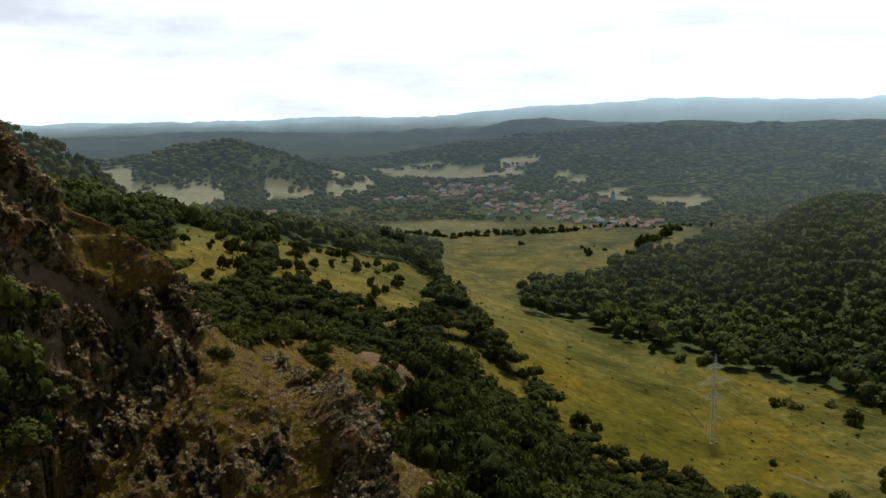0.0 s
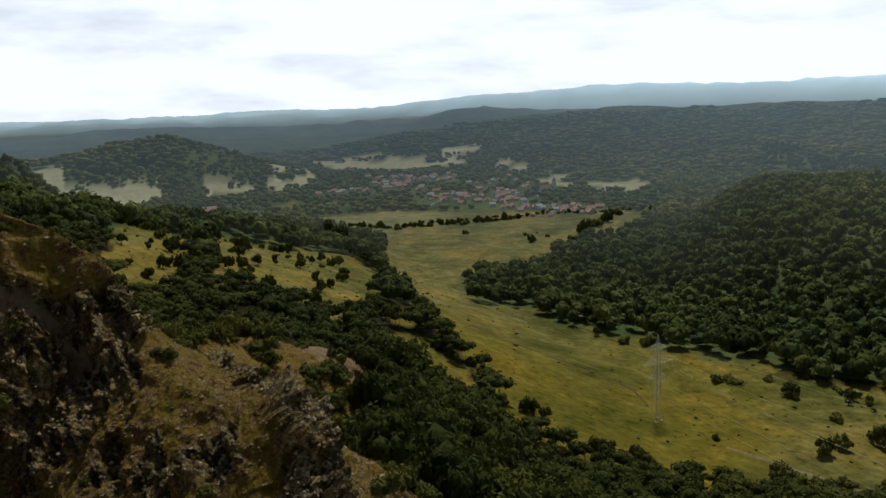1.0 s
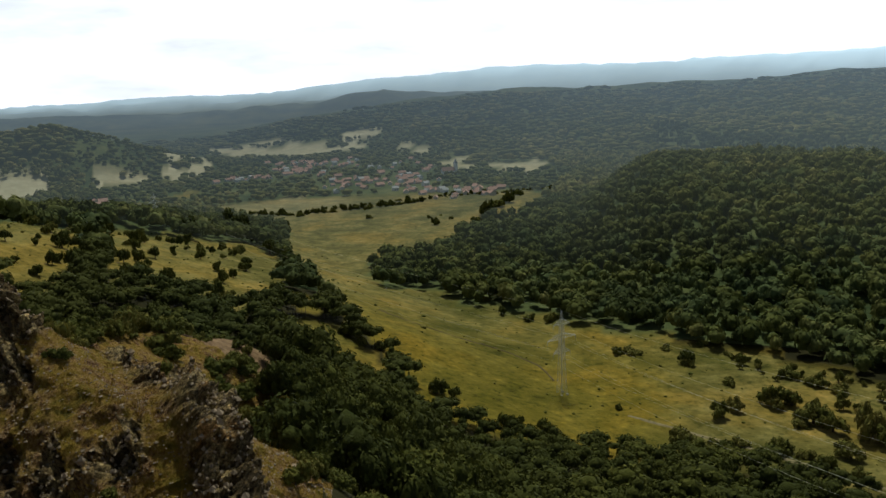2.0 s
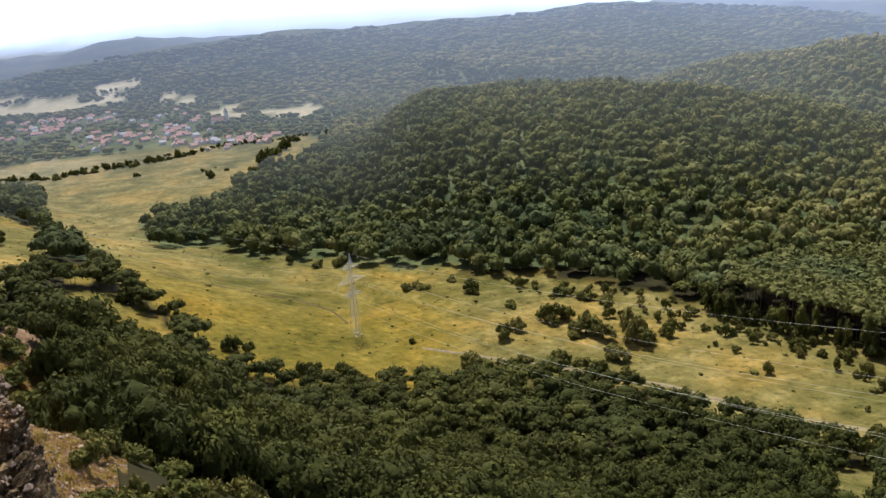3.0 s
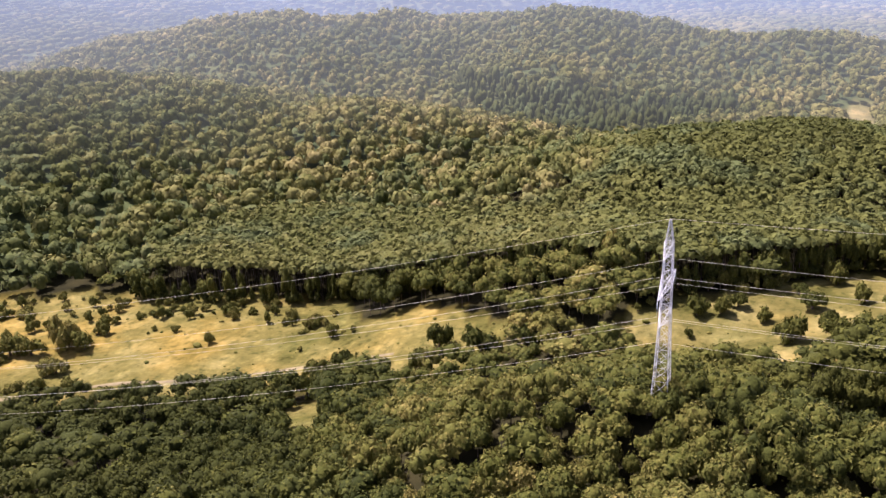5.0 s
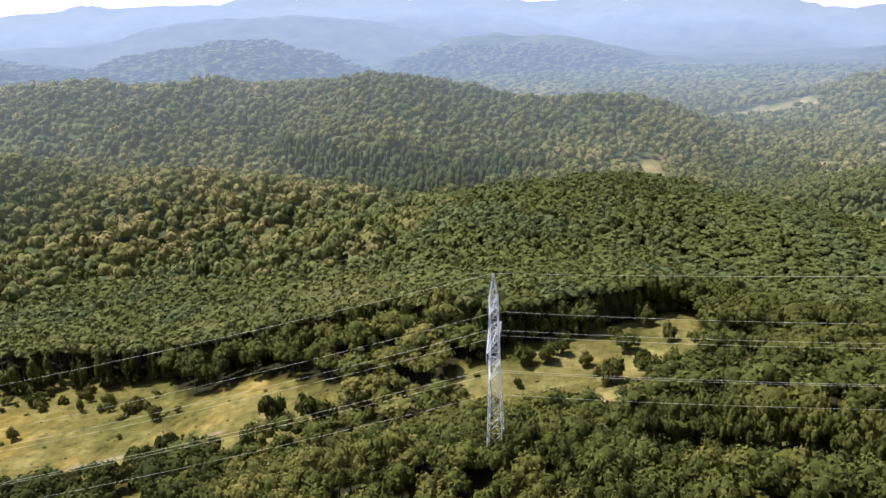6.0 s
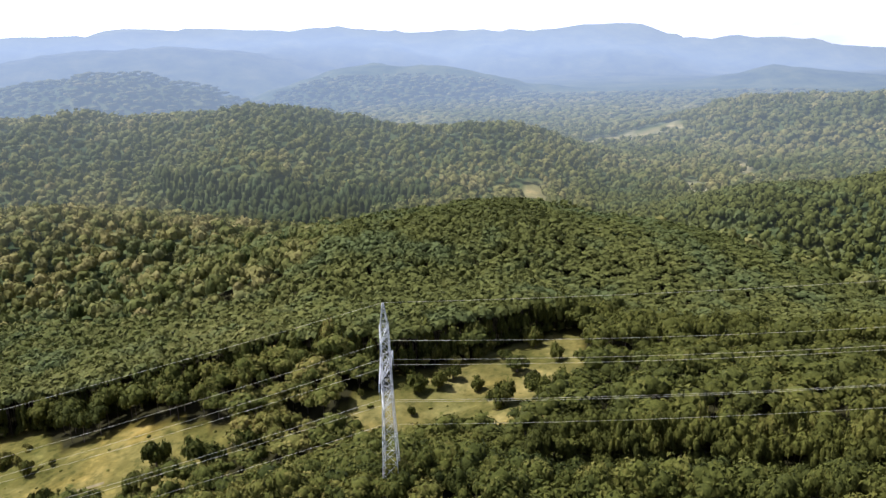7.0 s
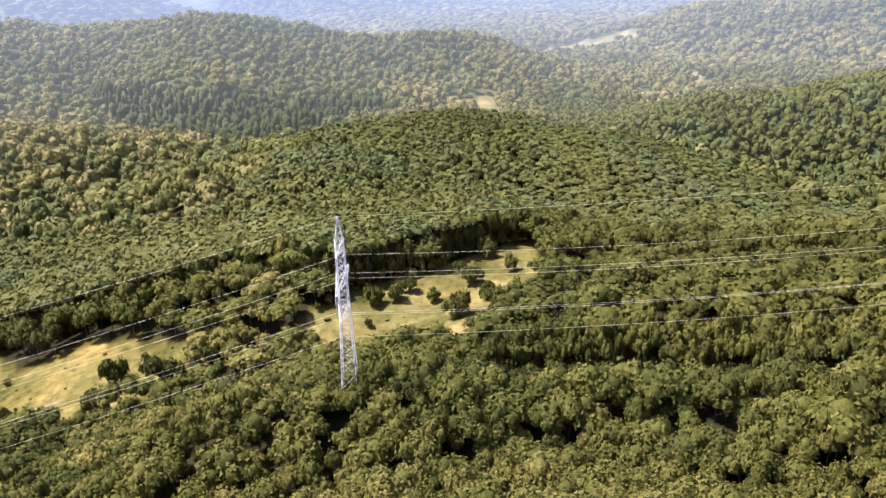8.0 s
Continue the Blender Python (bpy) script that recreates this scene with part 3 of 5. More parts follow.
def crown_template(level, lobes, tufts=0, size=0.1, depth=0.42):
    """A lumpy crown of foliage, one metre in radius, standing on z = 0, with tufts of leaves over it."""
    v, f = icosphere(level)
    c = rng.normal(0, 1, (lobes, 3))
    c[:, 2] = np.abs(c[:, 2]) * 0.8
    c /= np.linalg.norm(c, axis=1, keepdims=True)
    dots = v @ c.T
    swell = 1 - depth + depth * 1.25 * np.exp((dots - 1) * 5.0).max(axis=1) + rng.normal(0, 0.05 if level > 1 else 0.1, len(v))
    f = f[v[f].mean(axis=1)[:, 2] > -0.42]
    keep = np.unique(f)
    lut = np.zeros(len(v), int)
    lut[keep] = np.arange(len(keep))
    p, f = (v * swell[:, None])[keep], lut[f]
    leaf = np.zeros(len(p))
    if tufts:
        n = rng.normal(0, 1, (tufts, 3))
        n[:, 2] = np.abs(n[:, 2]) - 0.25
        n /= np.linalg.norm(n, axis=1, keepdims=True)
        s = 1 - depth + depth * 1.25 * np.exp((n @ c.T - 1) * 5.0).max(axis=1)
        q = n * (s * rng.uniform(0.95, 1.13, tufts))[:, None]
        w = n * 0.7 + rng.normal(0, 0.5, (tufts, 3))
        w /= np.linalg.norm(w, axis=1, keepdims=True)
        u = np.cross(w, rng.normal(0, 1, (tufts, 3)))
        u /= np.linalg.norm(u, axis=1, keepdims=True)
        t = np.cross(w, u)
        k = size * rng.uniform(0.6, 1.4, (tufts, 1))
        tri = np.stack([q - u * k - t * k * 0.6, q + u * k - t * k * 0.5, q + t * k], 1).reshape(-1, 3)
        f = np.vstack([f, np.arange(len(tri)).reshape(-1, 3) + len(p)])
        leaf = np.concatenate([leaf, np.repeat(rng.uniform(-0.16, 0.22, tufts), 3)])
        p = np.vstack([p, tri])
    p[:, 2] = np.maximum(p[:, 2] + 0.42, 0)
    return p, f, leaf


def clump_template(blobs, tufts, size, squat=1.0, reach=(0.34, 0.74), girth=(0.30, 0.48), ragged=0.42):
    """A broad crown of leafy boughs at different heights, one metre in radius, standing on z = 0: boughs tinted darker
    for inner shade, sprays of leaves outside.
    """
    vs, fs, ls, base = [], [], [], 0
    ball, faces = icosphere(1)
    faces = faces[ball[faces].mean(axis=1)[:, 2] > -0.25]
    boughs = []
    for k in range(blobs):
        t, rr = 2.4 * k + rng.uniform(-0.5, 0.5), 0.0 if k == 0 else rng.uniform(*reach)
        r = rng.uniform(*girth) if k else girth[1] + 0.08
        boughs.append((np.array([math.cos(t) * rr, math.sin(t) * rr, (1.0 - 0.75 * rr * rr) * rng.uniform(0.66, 1.0) * squat - r * 0.6]), r))
    for c, r in boughs:
        p = ball * rng.uniform(0.74, 0.98, (len(ball), 1)) * (r, r, r * 0.85) + c
        vs.append(p)
        fs.append(faces + base)
        # leafy crowns get a lowered core tint: inner shade painted in
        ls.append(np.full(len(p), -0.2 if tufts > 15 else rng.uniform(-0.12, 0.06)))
        base += len(p)
        w = rng.normal(0, 1, (3 * tufts, 3))
        w[:, 2] = np.abs(w[:, 2]) - 0.3
        w /= np.linalg.norm(w, axis=1, keepdims=True)
        q = c + w * (r, r, r * 0.85) * rng.uniform(0.86, 1.2, (3 * tufts, 1))
        buried = np.zeros(len(q), bool)
        for c2, r2 in boughs:
            if c2 is not c:
                buried |= np.linalg.norm((q - c2) / (1, 1, 0.85), axis=1) < r2 * 0.82
        keep = np.argsort(buried, kind="stable")[:tufts]
        q, w = q[keep], w[keep]
        w = w + rng.normal(0, ragged, w.shape) + (0, 0, 0.25)
        w /= np.linalg.norm(w, axis=1, keepdims=True)
        u = np.cross(w, rng.normal(0, 1, w.shape))
        u /= np.linalg.norm(u, axis=1, keepdims=True)
        o = np.cross(w, u)
        g = size * rng.uniform(0.55, 1.35, (len(q), 1))
        tri = np.stack([q - u * g - o * g * 0.6, q + u * g - o * g * 0.5, q + o * g], 1).reshape(-1, 3)
        vs.append(tri)
        fs.append(np.arange(len(tri)).reshape(-1, 3) + base)
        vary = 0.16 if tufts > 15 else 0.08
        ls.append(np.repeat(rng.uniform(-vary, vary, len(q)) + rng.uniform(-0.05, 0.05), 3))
        base += len(tri)
    p, f = np.vstack(vs), np.vstack(fs)
    used = np.unique(f)
    lut = np.zeros(len(p), int)
    lut[used] = np.arange(len(used))
    p = p[used]
    p[:, 2] = np.maximum(p[:, 2], 0) * 1.3
    return p, lut[f], np.concatenate(ls)[used]


def scatter(spacing, d0, d1, a0, a1, jitter=0.42):
    gx, gy = np.meshgrid(np.arange(-d1, d1, spacing), np.arange(-d1, d1, spacing))
    gx = gx + (np.arange(gx.shape[0]) % 2)[:, None] * spacing / 2
    x = (gx + rng.uniform(-jitter, jitter, gx.shape) * spacing).ravel()
    y = (gy + rng.uniform(-jitter, jitter, gy.shape) * spacing).ravel()
    d, a = np.hypot(x, y), np.degrees(np.arctan2(x, y))
    k = (d >= d0) & (d < d1) & (a > a0) & (a < a1)
    return x[k], y[k]


def woods(name, x, y, radius, height, templates, material, label, tone=0.0, clear=0.35, uneven=1.0):
    """Crowns of about that radius and tree height (metres) at the places, in one mesh."""
    z = terrain(x, y)
    n = len(x)
    which = rng.integers(0, len(templates), n)
    turn = rng.uniform(0, 2 * np.pi, n)
    r = radius * np.clip(np.exp(rng.normal(-0.08, 0.28, n)), 0.5, 1.6)
    h = height * (1 + uneven * (rng.uniform(-0.28, 0.25, n) + 0.15 * fractal(x, y, 35, 2, 77) + 0.4 * (r / radius - 1)))
    # crowns tinted darker by azimuth and distance, painting in backlit shade
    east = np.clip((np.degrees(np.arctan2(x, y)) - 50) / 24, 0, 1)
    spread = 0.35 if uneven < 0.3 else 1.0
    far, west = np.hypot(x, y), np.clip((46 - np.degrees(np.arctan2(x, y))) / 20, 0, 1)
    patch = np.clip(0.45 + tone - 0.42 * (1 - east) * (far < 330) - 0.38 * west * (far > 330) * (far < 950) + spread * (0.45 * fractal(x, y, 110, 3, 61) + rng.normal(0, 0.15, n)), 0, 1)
    vs, fs, ts, base = [], [], [], 0
    for k, (t, f, leaf) in enumerate(templates):
        i = np.where(which == k)[0]
        c, s = np.cos(turn[i])[:, None], np.sin(turn[i])[:, None]
        px = (t[None, :, 0] * c - t[None, :, 1] * s) * r[i][:, None] + x[i][:, None]
        py = (t[None, :, 0] * s + t[None, :, 1] * c) * r[i][:, None] + y[i][:, None]
        pz = t[None, :, 2] / 1.35 * (h[i] * (1 - clear))[:, None] + (z[i] + h[i] * clear)[:, None]
        vs.append(np.stack([px, py, pz], -1).reshape(-1, 3))
        fs.append((f[None] + (np.arange(len(i)) * len(t))[:, None, None]).reshape(-1, 3) + base)
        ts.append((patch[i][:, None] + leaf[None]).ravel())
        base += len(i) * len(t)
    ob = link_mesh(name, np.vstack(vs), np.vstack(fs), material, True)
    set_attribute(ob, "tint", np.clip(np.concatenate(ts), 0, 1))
    return tagged(ob, label, "forest", kind="stuff")


def stems(name, x, y, height, radius):
    z = terrain(x, y) - 0.3
    a = np.array([0, 2.1, 4.2])
    ring = np.stack([np.cos(a), np.sin(a)], 1)
    lean = rng.normal(0, 0.25, (len(x), 2))
    lo = np.stack([x[:, None] + ring[:, 0] * radius, y[:, None] + ring[:, 1] * radius, np.repeat(z[:, None], 3, 1)], -1)
    hi = np.stack([x[:, None] + ring[:, 0] * radius * 0.6 + lean[:, :1], y[:, None] + ring[:, 1] * radius * 0.6 + lean[:, 1:], np.repeat((z + height)[:, None], 3, 1)], -1)
    v = np.concatenate([lo, hi], 1).reshape(-1, 3)
    q = np.array([[0, 1, 4, 3], [1, 2, 5, 4], [2, 0, 3, 5]])
    f = (q[None] + (np.arange(len(x)) * 6)[:, None, None]).reshape(-1, 4)
    return tagged(link_mesh(name, v, f, BARK), "grey-brown trunks of the woodland trees", "tree trunks", kind="stuff")


SHRUB_SLOPE = [spot(a, d) for a, d in [(-24, 78), (-24, 112), (-16, 125), (-9, 135), (-3, 150), (-1.5, 138), (-4, 80), (-2, 40), (-24, 40)]]
VILLAGE = [spot(a, d) for a, d in [(-13, 1040), (-4, 1060), (6, 1040), (13, 900), (18, 900), (20, 1250), (12, 1480), (8, 1850), (-2, 1850), (-13, 1700)]]
DARK_PATCHES = [[spot(a, d) for a, d in [(25.4, 1592), (27.7, 1560), (27.5, 1416), (25.6, 1444)]], [spot(a, d) for a, d in [(28.2, 1470), (37.5, 1400), (37.3, 1276), (28.4, 1356)]]]

CONIFERS = [spot(a, d) for a, d in [(68.5, 850), (74, 778), (81, 758), (88, 808), (88, 768), (82, 690), (79, 640), (75, 660), (70, 740)]]


def wooded(x, y):
    grass, _ = cover(x, y)
    d, a = np.hypot(x, y), np.degrees(np.arctan2(x, y))
    in_dark_patch = inside(x, y, DARK_PATCHES[0]) | inside(x, y, DARK_PATCHES[1])
    return ~grass & ~inside(x, y, SHRUB_SLOPE) & ~inside(x, y, VILLAGE) & ~in_dark_patch & ~inside(x, y, CONIFERS) & ~((d < 95) & (a < -3)) & ~((d < np.where(a < 14, 64, 82)) & (a > -4)) & ~((d < 74) & (a > 30))


YOUNG = [spot(a, d) for a, d in [(45, 390), (47, 380), (56, 348), (60, 340), (68, 322), (75, 312), (80, 300), (84, 284), (89, 300), (93.6, 316), (96.5, 328), (99, 345), (105, 330), (113, 335), (122, 350), (122, 430), (114, 445), (108, 465), (100, 490), (95, 505), (84, 500), (80, 462), (79, 425), (75.5, 399), (73, 393), (69, 400), (65.4, 422), (60, 455), (55, 465), (50, 452)]]
YOUNG_HILL = [spot(a, d) for a, d in [(99, 500), (128, 500), (128, 800), (99, 800)]]
OLD = [spot(a, d) for a, d in [(44, 520), (50, 470), (55, 462), (60, 450), (65.4, 418), (69, 395), (73, 388), (75.5, 392), (79, 420), (80, 462), (81, 720), (60, 760), (50, 760)]]
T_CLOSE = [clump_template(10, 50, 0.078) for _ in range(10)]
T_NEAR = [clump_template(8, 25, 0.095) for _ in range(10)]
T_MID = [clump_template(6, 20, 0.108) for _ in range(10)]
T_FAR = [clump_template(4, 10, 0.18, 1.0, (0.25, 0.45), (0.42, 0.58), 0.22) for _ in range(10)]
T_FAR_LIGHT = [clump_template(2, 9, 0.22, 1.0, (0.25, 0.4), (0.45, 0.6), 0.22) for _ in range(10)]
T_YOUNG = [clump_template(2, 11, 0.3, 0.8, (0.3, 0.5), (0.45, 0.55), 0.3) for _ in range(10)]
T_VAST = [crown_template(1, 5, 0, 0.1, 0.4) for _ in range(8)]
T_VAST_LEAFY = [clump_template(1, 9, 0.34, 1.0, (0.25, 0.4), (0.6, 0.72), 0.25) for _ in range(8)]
CANOPY = "dense broadleaf forest canopy in dull summer green"
# from hill_forest outward the tones are lifted to stand in for haze
for name, spacing, d0, d1, radius, height, tmpl, mat, tone, clear, uneven in (
        ("close_forest", 4.4, 56, 131, 3.3, 7.5, T_CLOSE, LEAF, 0.10, 0.3, 1.0),
        ("near_forest", 5.2, 127, 217, 3.9, 8.5, T_NEAR, LEAF, -0.03, 0.3, 1.0),
        ("valley_forest", 7.5, 215, 410, 5.5, 10.5, T_MID, LEAF, 0.0, 0.42, 0.8),
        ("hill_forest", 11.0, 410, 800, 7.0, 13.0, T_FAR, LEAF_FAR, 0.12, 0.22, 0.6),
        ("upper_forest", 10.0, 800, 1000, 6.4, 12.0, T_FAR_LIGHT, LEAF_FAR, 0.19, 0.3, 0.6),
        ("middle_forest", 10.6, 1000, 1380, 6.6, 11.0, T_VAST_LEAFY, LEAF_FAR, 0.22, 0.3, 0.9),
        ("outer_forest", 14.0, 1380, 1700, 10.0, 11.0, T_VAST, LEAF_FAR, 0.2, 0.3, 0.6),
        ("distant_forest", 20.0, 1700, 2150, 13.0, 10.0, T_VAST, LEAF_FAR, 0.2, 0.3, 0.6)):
    x, y = scatter(spacing, d0, d1, -34, 127)
    d, a = np.hypot(x, y), np.degrees(np.arctan2(x, y))
    k = wooded(x, y) & ~((d > 168) & (d < 197) & (a > 98)) & ~inside(x, y, YOUNG) & ~inside(x, y, YOUNG_HILL) & ~inside(x, y, OLD)
    x, y = x[k], y[k]
    d, a = np.hypot(x, y), np.degrees(np.arctan2(x, y))
    height = height + np.where((d > 285) & (d < 345) & (a > 58), 3.5, 0.0)
    # crowns east of azimuth 86 tinted darker: ravine shade put into the colour
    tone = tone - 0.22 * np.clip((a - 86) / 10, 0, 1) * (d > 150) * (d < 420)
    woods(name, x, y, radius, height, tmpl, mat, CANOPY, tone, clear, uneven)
    if d1 < 600:
        stems(name.replace("forest", "trunks"), x, y, height * 0.6, 0.16)
x, y = scatter(3.5, 260, 570, 36, 124, 0.75)
k = wooded(x, y) & inside(x, y, YOUNG)
az = np.degrees(np.arctan2(x[k], y[k]))
tall = 17.5 - 6.5 * np.clip((az - 94) / 5, 0, 1)
woods("young_forest", x[k], y[k], 3.8, tall, T_YOUNG, LEAF_FAR, "even canopy of young close-grown broadleaf trees", 0.05 - 0.22 * np.clip((az - 74) / 9, 0, 1), 0.76, 0.16)
k = k & (np.degrees(np.arctan2(x, y)) < 97)
stems("young_trunks", x[k], y[k], 14.0, 0.13)
row = []
for (x0, y0), (x1, y1) in list(zip(YOUNG, YOUNG[1:]))[:11]:
    run = np.arange(0, math.hypot(x1 - x0, y1 - y0), 3.6)[:, None] / math.hypot(x1 - x0, y1 - y0)
    row.append(np.array([(x0, y0)]) + run * (x1 - x0, y1 - y0))
row = np.vstack(row) + rng.normal(0, 1.1, (sum(map(len, row)), 2))
row = np.vstack([row, row[::2] * 1.008])
ravine = np.arange(95, 126, 0.45)
ravine = np.stack(spot(ravine, 199 + 2 * np.sin(ravine * 0.9) + 5 * (np.arange(len(ravine)) % 2)), 1)
# both edge rows have the shade of the forest wall put into their tint
woods("forest_edge", row[:, 0], row[:, 1], 2.2, 6.5, T_MID, LEAF, "undergrowth along the young forest's edge, tinted darker in place of shade", -0.3, 0.05, 0.7)
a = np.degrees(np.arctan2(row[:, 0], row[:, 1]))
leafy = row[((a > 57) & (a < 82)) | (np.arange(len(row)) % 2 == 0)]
woods("forest_edge_trees", leafy[:, 0], leafy[:, 1], 2.9, 15.0, T_MID, LEAF, "leafy trees along the young forest's edge, tinted darker in place of shade", -0.16, 0.22, 0.9)
# lowered tone paints the ravine's shade into these crowns
woods("ravine_edge", ravine[:, 0], ravine[:, 1], 3.2, 16.0, T_MID, LEAF, "tall trees along the far side of a wooded ravine, tinted darker for its shade", -0.2, 0.5, 0.6)
stems("ravine_trunks", ravine[:, 0], ravine[:, 1], 8.0, 0.2)
x, y = scatter(5.6, 480, 810, 98, 127, 0.6)
k = wooded(x, y) & inside(x, y, YOUNG_HILL)
# lowered tone sets this hill apart, painted in where haze would
woods("hill_thicket", x[k], y[k], 4.2, 9.0, T_VAST_LEAFY, LEAF_FAR, "smooth close canopy of young trees on a rounded hill", -0.14, 0.3, 0.25)
x, y = scatter(9.6, 400, 820, 38, 82)
k = wooded(x, y) & inside(x, y, OLD) & ~inside(x, y, YOUNG)
woods("old_forest", x[k], y[k], 6.0, 14.0, T_FAR, LEAF_FAR, "old broad-crowned oak canopy with ochre tops", 0.2, 0.35, 0.8)
x, y = scatter(7.0, 600, 880, 66, 90)
k = inside(x, y, CONIFERS)
woods("conifer_belt", x[k], y[k], 3.4, 17.0, T_VAST, LEAF_FAR, "dark belt of tall conifers along a valley foot", -0.5, 0.08, 0.8)
x, y = scatter(12.0, 880, 1900, -13, 21)
k = inside(x, y, VILLAGE) & ~cover(x, y)[0] & (rng.uniform(0, 1, len(x)) < np.clip(0.95 + 0.5 * fractal(x, y, 150, 3, 33), 0.4, 1.0))
VX, VY = x[k], y[k]
x, y = scatter(11.0, 1200, 1650, 22, 40)
k = inside(x, y, DARK_PATCHES[0]) | inside(x, y, DARK_PATCHES[1])
# tree patches with a much lower tint than the woods around them
woods("dark_tree_patches", x[k], y[k], 5.0, 14.0, T_VAST, LEAF_FAR, "patches of darker-tinted trees on a far hillside", -0.7)


# ---- single trees and shrubs ----
def part(name, bm, material, parent, label=""):
    me = bpy.data.meshes.new(name)
    bm.to_mesh(me)
    bm.free()
    me.materials.append(material)
    ob = new(name, me)
    ob.parent = parent
    if label:
        tagged(ob, label)
    return ob


def limb(bm, a, b, ra, rb, sides=6):
    a, b = Vector(a), Vector(b)
    m = (b - a).to_track_quat("Z", "Y").to_matrix()
    rings = []
    for p, r in ((a, ra), (b, rb)):
        rings.append([bm.verts.new(p + m @ Vector((math.cos(t) * r, math.sin(t) * r, 0))) for t in (2 * math.pi * k / sides for k in range(sides))])
    for k in range(sides):
        bm.faces.new((rings[0][k], rings[0][(k + 1) % sides], rings[1][(k + 1) % sides], rings[1][k]))
    bm.faces.new(rings[1])


def crown_part(parent, centres, tint, leaves=None):
    """A crown of several leafy clumps: (x, y, z, radius, height)."""
    vs, fs, ts, base = [], [], [], 0
    for cx, cy, cz, r, h in centres:
        p, f, leaf = clump_template(4, 24, 0.16)
        vs.append(p * (r, r, h / 1.4) + (cx, cy, cz))
        fs.append(f + base)
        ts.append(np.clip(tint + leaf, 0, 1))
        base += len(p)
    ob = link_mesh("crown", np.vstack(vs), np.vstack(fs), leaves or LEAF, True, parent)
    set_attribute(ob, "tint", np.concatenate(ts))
    return ob


def make_tree(name, height, spread, tint, clumps, label, leaves=None):
    """A tree one metre in crown radius, to be scaled: tapered trunk, limbs and a clumpy crown."""
    top = new(name)
    bm = bmesh.new()
    fork = Vector((0.04, -0.03, height * 0.2))
    limb(bm, (0, 0, -0.12), fork, 0.10, 0.07)
    cs = []
    for k in range(clumps):
        t = 2 * math.pi * k / clumps + rng.uniform(-0.4, 0.4)
        rr = spread * rng.uniform(0.35, 0.62) if k else 0.0
        zz = height * rng.uniform(0.12, 0.42)
        end = Vector((math.cos(t) * rr, math.sin(t) * rr, zz))
        limb(bm, fork, end + Vector((0, 0, height * 0.15)), 0.05, 0.02, 5)
        cs.append((end.x, end.y, max(0.08, end.z - height * 0.2), rng.uniform(0.48, 0.68), height * rng.uniform(0.48, 0.66)))
    part("trunk", bm, BARK, top)
    crown_part(top, cs, tint, leaves)
    return tagged(top, label, "tree")


def make_bush(name, height, tint, clumps, label):
    top = new(name)
    bm = bmesh.new()
    cs = []
    for k in range(clumps):
        t = 2 * math.pi * k / clumps + rng.uniform(-0.4, 0.4)
        rr = 0.0 if k == 0 else rng.uniform(0.35, 0.6)
        c = (math.cos(t) * rr, math.sin(t) * rr)
        limb(bm, (0, 0, -0.15), (*c, height * 0.35), 0.05, 0.025, 5)
        cs.append((*c, -0.02, rng.uniform(0.45, 0.66), height * rng.uniform(0.7, 1.0)))
    part("stem", bm, BARK, top)
    crown_part(top, cs, tint)
    return tagged(top, label, "shrub")


def plant(kinds, group, places):
    """The first of each kind stands where it was made; copies follow, each turned its own way."""
    for k, (px, py, r) in enumerate(places):
        kind = kinds[(k * 7 + k // 3) % len(kinds)]
        m = pose(px, py, float(terrain(px, py)) - 0.05, 0, 0, rng.uniform(0, 360)) @ Matrix.Diagonal((r, r, r * rng.uniform(0.85, 1.2), 1))
        if "used" not in kind:
            kind["used"] = 1
            kind.matrix_basis = m
            tagged(kind, group=group)
        else:
            c = copy_thing(kind, Matrix.Identity(4))
            c.matrix_basis = m
            tagged(c, group=group)


def kinds_of(maker, name, label, specs, *more):
    return [maker(name, *s, label, *more) for s in specs]


plant(kinds_of(make_bush, "meadow_bush", "rounded dark green hawthorn bush on the meadow", [(0.9, 0.65, 4), (0.75, 0.8, 5), (1.05, 0.55, 3)]), "bushes on the meadow", [
    (195, 366, 5.2), (196, 391, 4.2), (168, 390, 4.7), (175, 389, 6.3), (217, 392, 4.1), (223, 374, 3.2), (140, 465, 5.3), (153, 460, 6), (126, 517, 4.6), (28, 352, 3.6),
    (36, 351, 4.7), (41, 342, 4.1), (46, 335, 3.8), (67, 291, 3), (20, 473, 2), (232, 334, 5.8), (238, 322, 5.2), (244, 312, 6.2), (200, 334, 4.6), (203, 284, 5.6),
    (182, 262, 6.2), (187, 256, 4.4), (192, 249, 4.8), (196, 239, 3.8), (272, 218, 4.6), (260, 173, 2.6), (169, 272, 4.2), (157, 271, 5)])
plant(kinds_of(make_tree, "meadow_tree", "bushy olive-green tree on the dry meadow", [(2.1, 1.0, 0.6, 5), (1.9, 1.1, 0.8, 6), (2.3, 0.9, 0.5, 4), (2.0, 1.0, 0.9, 5)]), "trees on the dry meadow", [
    (174, 297, 4.8), (184, 303, 4.6), (205, 306, 5.8), (213, 304, 5.4), (204, 302, 4.6), (210, 284, 6.8), (213, 276, 5.8), (224, 267, 8.6), (225, 259, 5.6), (239, 262, 3.8),
    (204, 253, 5.6), (250, 265, 2.4), (248, 242, 1.5), (268, 173, 3.9), (266, 171, 3.1), (158, 261, 4.6), (147, 276, 5.6), (136, 316, 1.8)])
